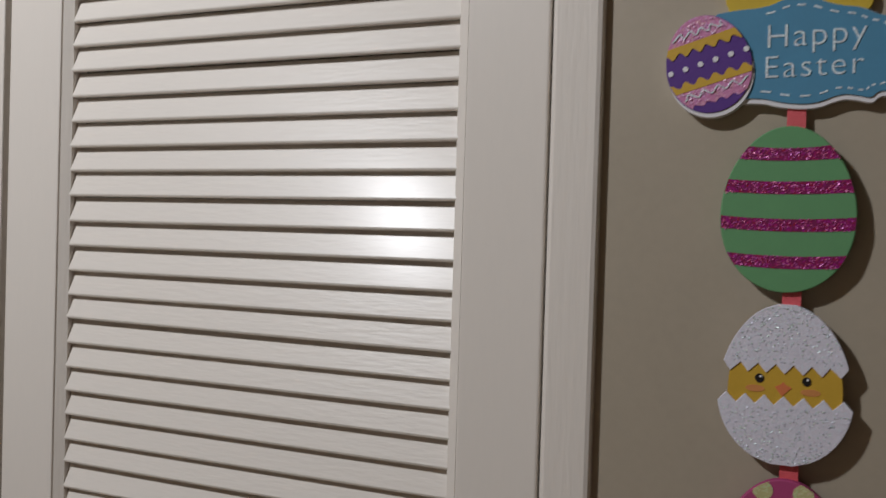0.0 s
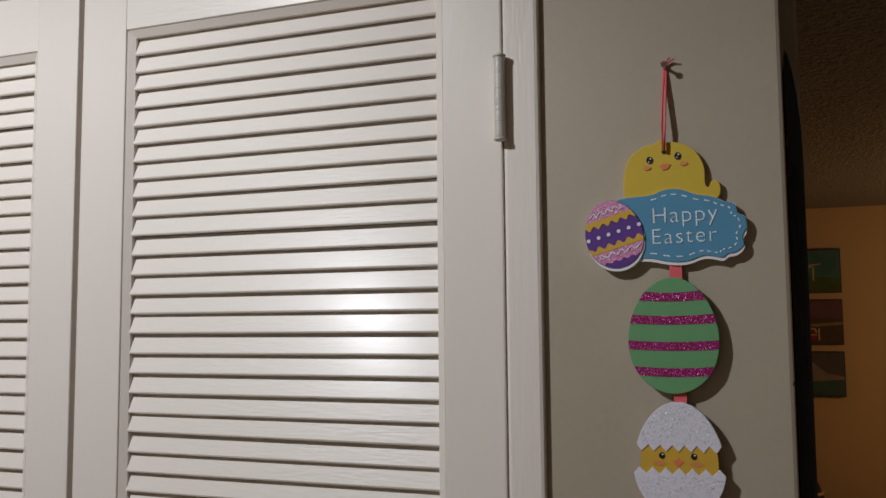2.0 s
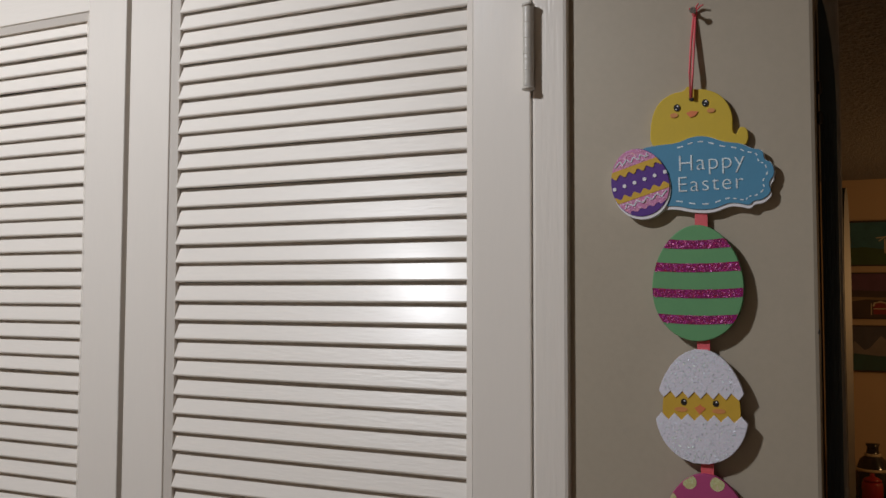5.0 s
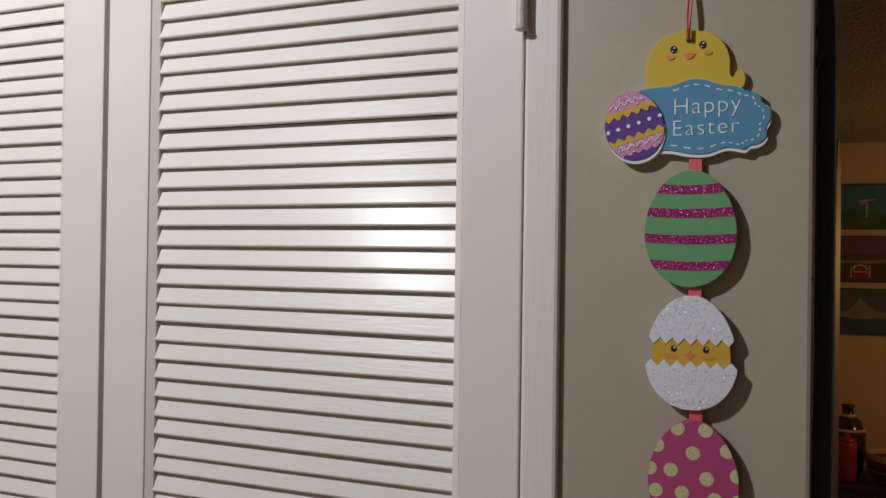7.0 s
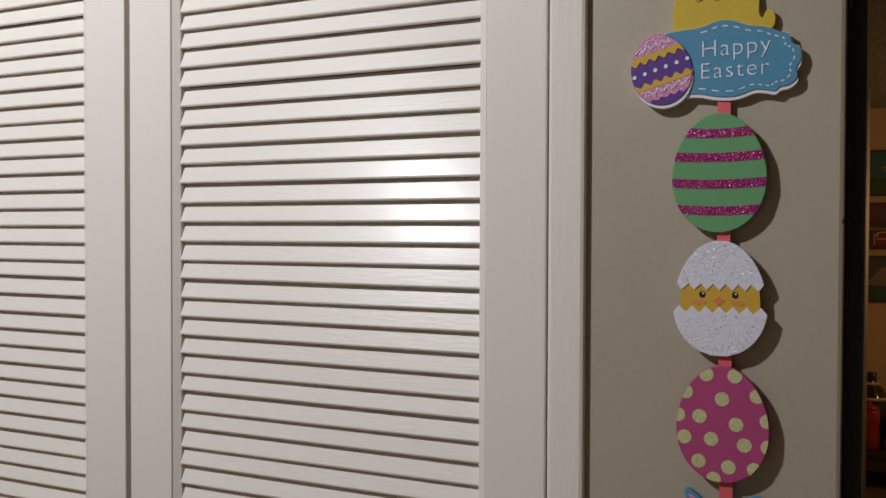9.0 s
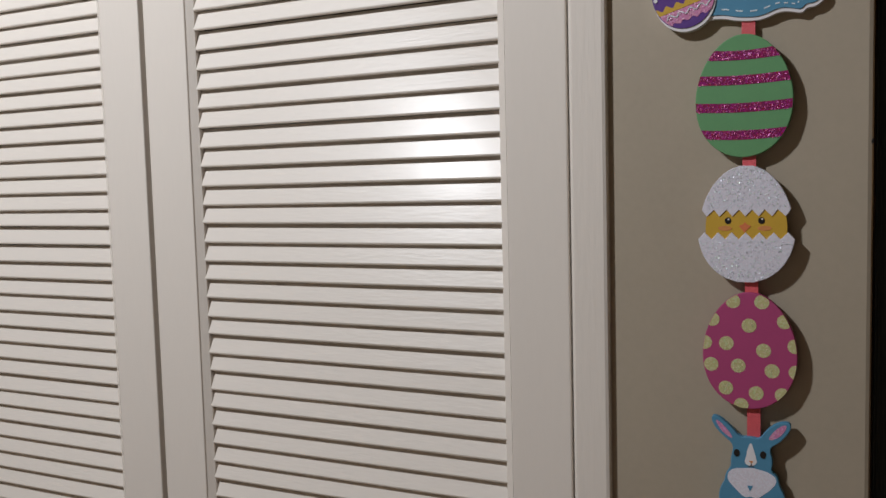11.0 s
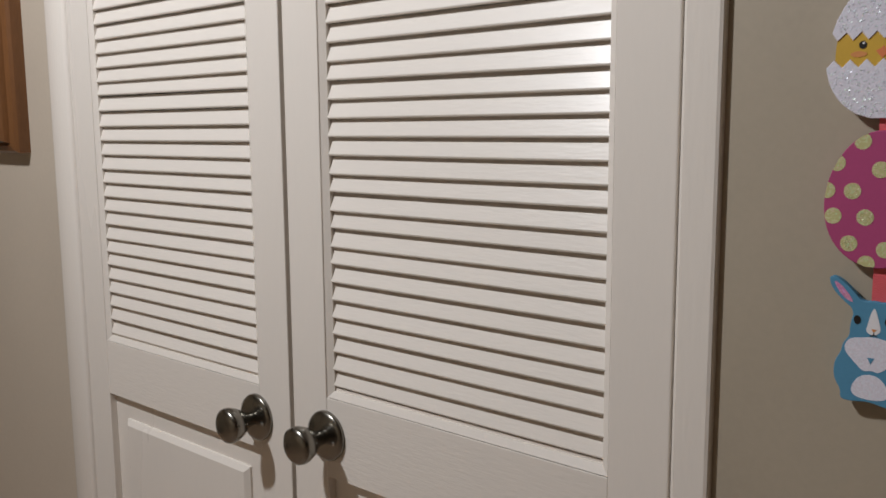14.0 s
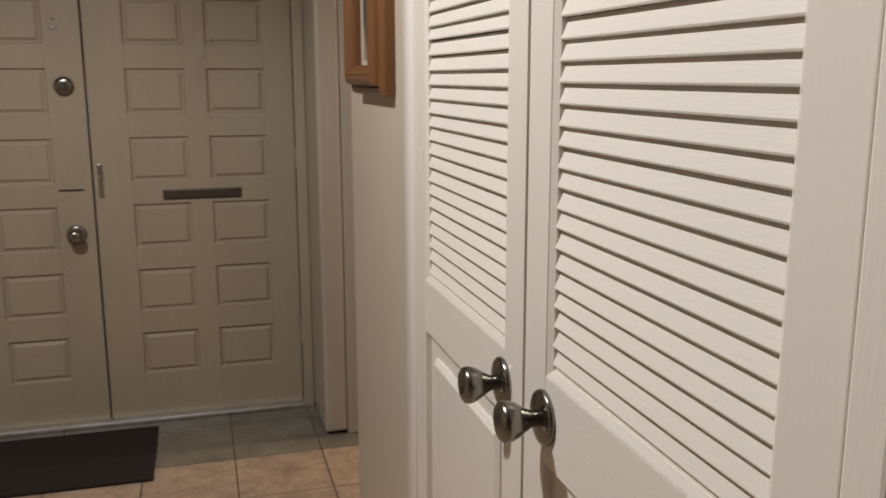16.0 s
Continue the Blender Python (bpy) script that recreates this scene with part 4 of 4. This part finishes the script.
P_TEAL, P_GRASS = flat_paint("teal_sky", (0.045, 0.15, 0.17), (0.02, 0.06, 0.08)), flat_paint("grass_green", (0.05, 0.10, 0.03), (0.03, 0.04, 0.015))
P_PURPLE, P_EARTH = flat_paint("violet_sky", (0.12, 0.05, 0.09), (0.06, 0.03, 0.05)), flat_paint("dark_earth", (0.07, 0.045, 0.03), (0.03, 0.02, 0.015))
P_STRAW, P_RED = flat_paint("straw_hill", (0.24, 0.17, 0.09)), flat_paint("dull_red", (0.22, 0.025, 0.02))
P_GREY, P_PEAK = flat_paint("grey_sky", (0.08, 0.075, 0.09)), flat_paint("pale_peak", (0.22, 0.19, 0.17), (0.10, 0.09, 0.09))
P_POOL, P_CREAM = flat_paint("dark_water", (0.03, 0.09, 0.085), (0.03, 0.04, 0.03)), flat_paint("cream_line", (0.55, 0.45, 0.30))
DEN = 5.5


def canvas(z0, z1, label, shapes):
    c = thing("painting", label, "painting", "three paintings in a column")
    body = part("canvas", box(0.17, 0.543, DEN - 0.03, DEN, z0, z1, 0.003), CANV, c)
    for layer, (pts, mat) in enumerate(shapes):
        part("paint_area", prism([(0.17 + 0.373 * u, z0 + (z1 - z0) * v) for u, v in pts], DEN - 0.0308 - 0.0006 * layer, DEN - 0.0302), mat, body)


full = [(0.015, 0.03), (0.985, 0.03), (0.985, 0.97), (0.015, 0.97)]
canvas(1.631, 1.898, "landscape painting with teal sky and green field", [
    (full, P_TEAL), ([(0.015, 0.03), (0.985, 0.03), (0.985, 0.34), (0.6, 0.36), (0.3, 0.42), (0.015, 0.40)], P_GRASS),
    (stroke([(0.585, 0.28), (0.585, 0.60)], 0.02), P_CREAM), (stroke([(0.46, 0.62), (0.70, 0.66)], 0.022), P_CREAM), (stroke([(0.50, 0.55), (0.60, 0.66)], 0.02), P_CREAM)])
canvas(1.319, 1.593, "painting of a red wagon under a violet sky", [
    (full, P_PURPLE), ([(0.015, 0.03), (0.985, 0.03), (0.985, 0.58), (0.5, 0.60), (0.015, 0.62)], P_EARTH),
    ([(0.015, 0.36), (0.3, 0.42), (0.6, 0.40), (0.985, 0.44), (0.985, 0.50), (0.5, 0.46), (0.015, 0.48)], P_STRAW),
    ([(0.40, 0.10), (0.60, 0.10), (0.60, 0.30), (0.57, 0.36), (0.43, 0.36), (0.40, 0.30)], P_RED),
    (stroke([(0.40, 0.27), (0.42, 0.345), (0.50, 0.37), (0.58, 0.345), (0.60, 0.27)], 0.03), P_CREAM),
    (stroke([(0.40, 0.22), (0.60, 0.22)], 0.02), P_CREAM), (stroke([(0.37, 0.09), (0.37, 0.34)], 0.015), P_CREAM), (stroke([(0.635, 0.09), (0.635, 0.36)], 0.02), P_CREAM)])
canvas(1.010, 1.281, "painting of pale mountains over dark water", [
    (full, P_GREY), ([(0.015, 0.40), (0.12, 0.66), (0.26, 0.46), (0.33, 0.50), (0.50, 0.78), (0.72, 0.52), (0.985, 0.44), (0.985, 0.30), (0.015, 0.30)], P_PEAK),
    ([(0.015, 0.03), (0.985, 0.03), (0.985, 0.38), (0.5, 0.34), (0.015, 0.40)], P_POOL)])

bench = thing("low_bench", "low dark wooden bench against the ochre wall", "bench")
part("bench_top", box(0.05, 1.25, 5.02, 5.46, 0.17, 0.21, 0.005), BLACKW, bench)
for x in (0.08, 1.16):
    for y in (5.05, 5.38):
        part("leg", box(x, x + 0.06, y, y + 0.06, 0, 0.17, 0.003), BLACKW, bench)
POT = material("red_glaze", (0.30, 0.02, 0.018), 0.25, vary=0.15, scale=20, fine=120, bump=0.05)
pot = thing("red_canister", "glossy red ribbed canister on the bench", "canister")
part("body", lathe([(0.045, 0), (0.052, 0.01), (0.054, 0.10), (0.050, 0.115), (0.054, 0.13), (0.054, 0.21), (0.045, 0.225)], (0.285, 5.15, 0.2095), (0, 0, 1)), POT, pot, "", True)
part("lid", lathe([(0.047, 0.0), (0.05, 0.008), (0.03, 0.02), (0.012, 0.026), (0.012, 0.04), (0.001, 0.044)], (0.285, 5.15, 0.4345), (0, 0, 1)), POT, pot, "", True)
# Jug added for a round, shadow-dark shape; its pale bands are painted highlights.
JUG = material("shadow_dark_jug", (0.03, 0.022, 0.02), 0.18, vary=0.3, scale=10, fine=80, bump=0.05)
jug = thing("stand_in_jug", "dark stand-in jug with highlights painted as pale bands, behind the canister", "jug")
part("body", lathe([(0.06, 0), (0.085, 0.03), (0.10, 0.12), (0.095, 0.24), (0.07, 0.31), (0.035, 0.34), (0.03, 0.38), (0.038, 0.40), (0.001, 0.402)], (0.295, 5.34, 0.2095), (0, 0, 1)), JUG, jug, "", True)
for z, r in ((0.33, 0.043), (0.25, 0.0945)):
    part("band", lathe([(r, 0), (r + 0.003, 0.008), (r, 0.016)], (0.295, 5.34, 0.2095 + z), (0, 0, 1)), P_CREAM, jug, "highlight painted as a pale band", True)
BASK = material("woven_straw", (0.40, 0.27, 0.14), 0.8, vary=0.2, scale=40, fine=200, bump=0.6)
basket = thing("round_basket", "round woven basket with dark red bands on the bench", "basket")
prof = [(0.085, 0.0), (0.125, 0.03), (0.15, 0.08), (0.158, 0.13), (0.155, 0.165), (0.148, 0.165), (0.150, 0.13), (0.142, 0.085), (0.115, 0.04), (0.001, 0.03)]
part("bowl", lathe(prof, (0.545, 5.20, 0.2095), (0, 0, 1), 36), BASK, basket, "", True)
WINE = material("dark_red_straw", (0.13, 0.018, 0.015), 0.8, vary=0.2, scale=40, fine=200, bump=0.6)
part("band", lathe([(0.152, 0.08), (0.160, 0.105), (0.1605, 0.13), (0.156, 0.135)], (0.545, 5.20, 0.2095), (0, 0, 1), 36), WINE, basket, "dark red woven band", True)
part("band", lathe([(0.128, 0.03), (0.146, 0.06), (0.150, 0.070), (0.145, 0.072)], (0.545, 5.20, 0.2095), (0, 0, 1), 36), WINE, basket, "dark red woven band", True)


# ---- floor tiles, last ----
def tiles(name, xs, ys, mat, gap=0.0045):
    store = {}
    for x0, x1 in zip(xs, xs[1:]):
        for y0, y1 in zip(ys, ys[1:]):
            w, d = round(x1 - x0 - gap, 4), round(y1 - y0 - gap, 4)
            if (w, d) not in store:
                store[w, d] = mesh_of(name, box(-w / 2, w / 2, -d / 2, d / 2, -0.009, 0.0, 0.002), mat)
            t = new(name, store[w, d])
            t.parent = floor
            t.location = ((x0 + x1) / 2, (y0 + y1) / 2, random.uniform(-0.0006, 0.0))


YS = [-2.0, -1.845, -1.545, -1.245, -0.945, -0.645, -0.345, -0.045, 0.255, 0.555, 0.70]
tiles("tile", [-2.63 + 0.30 * k for k in range(20)], YS, TERRA)
tiles("slate_tile", [-3.13, -2.935, -2.63], YS, SLATE)
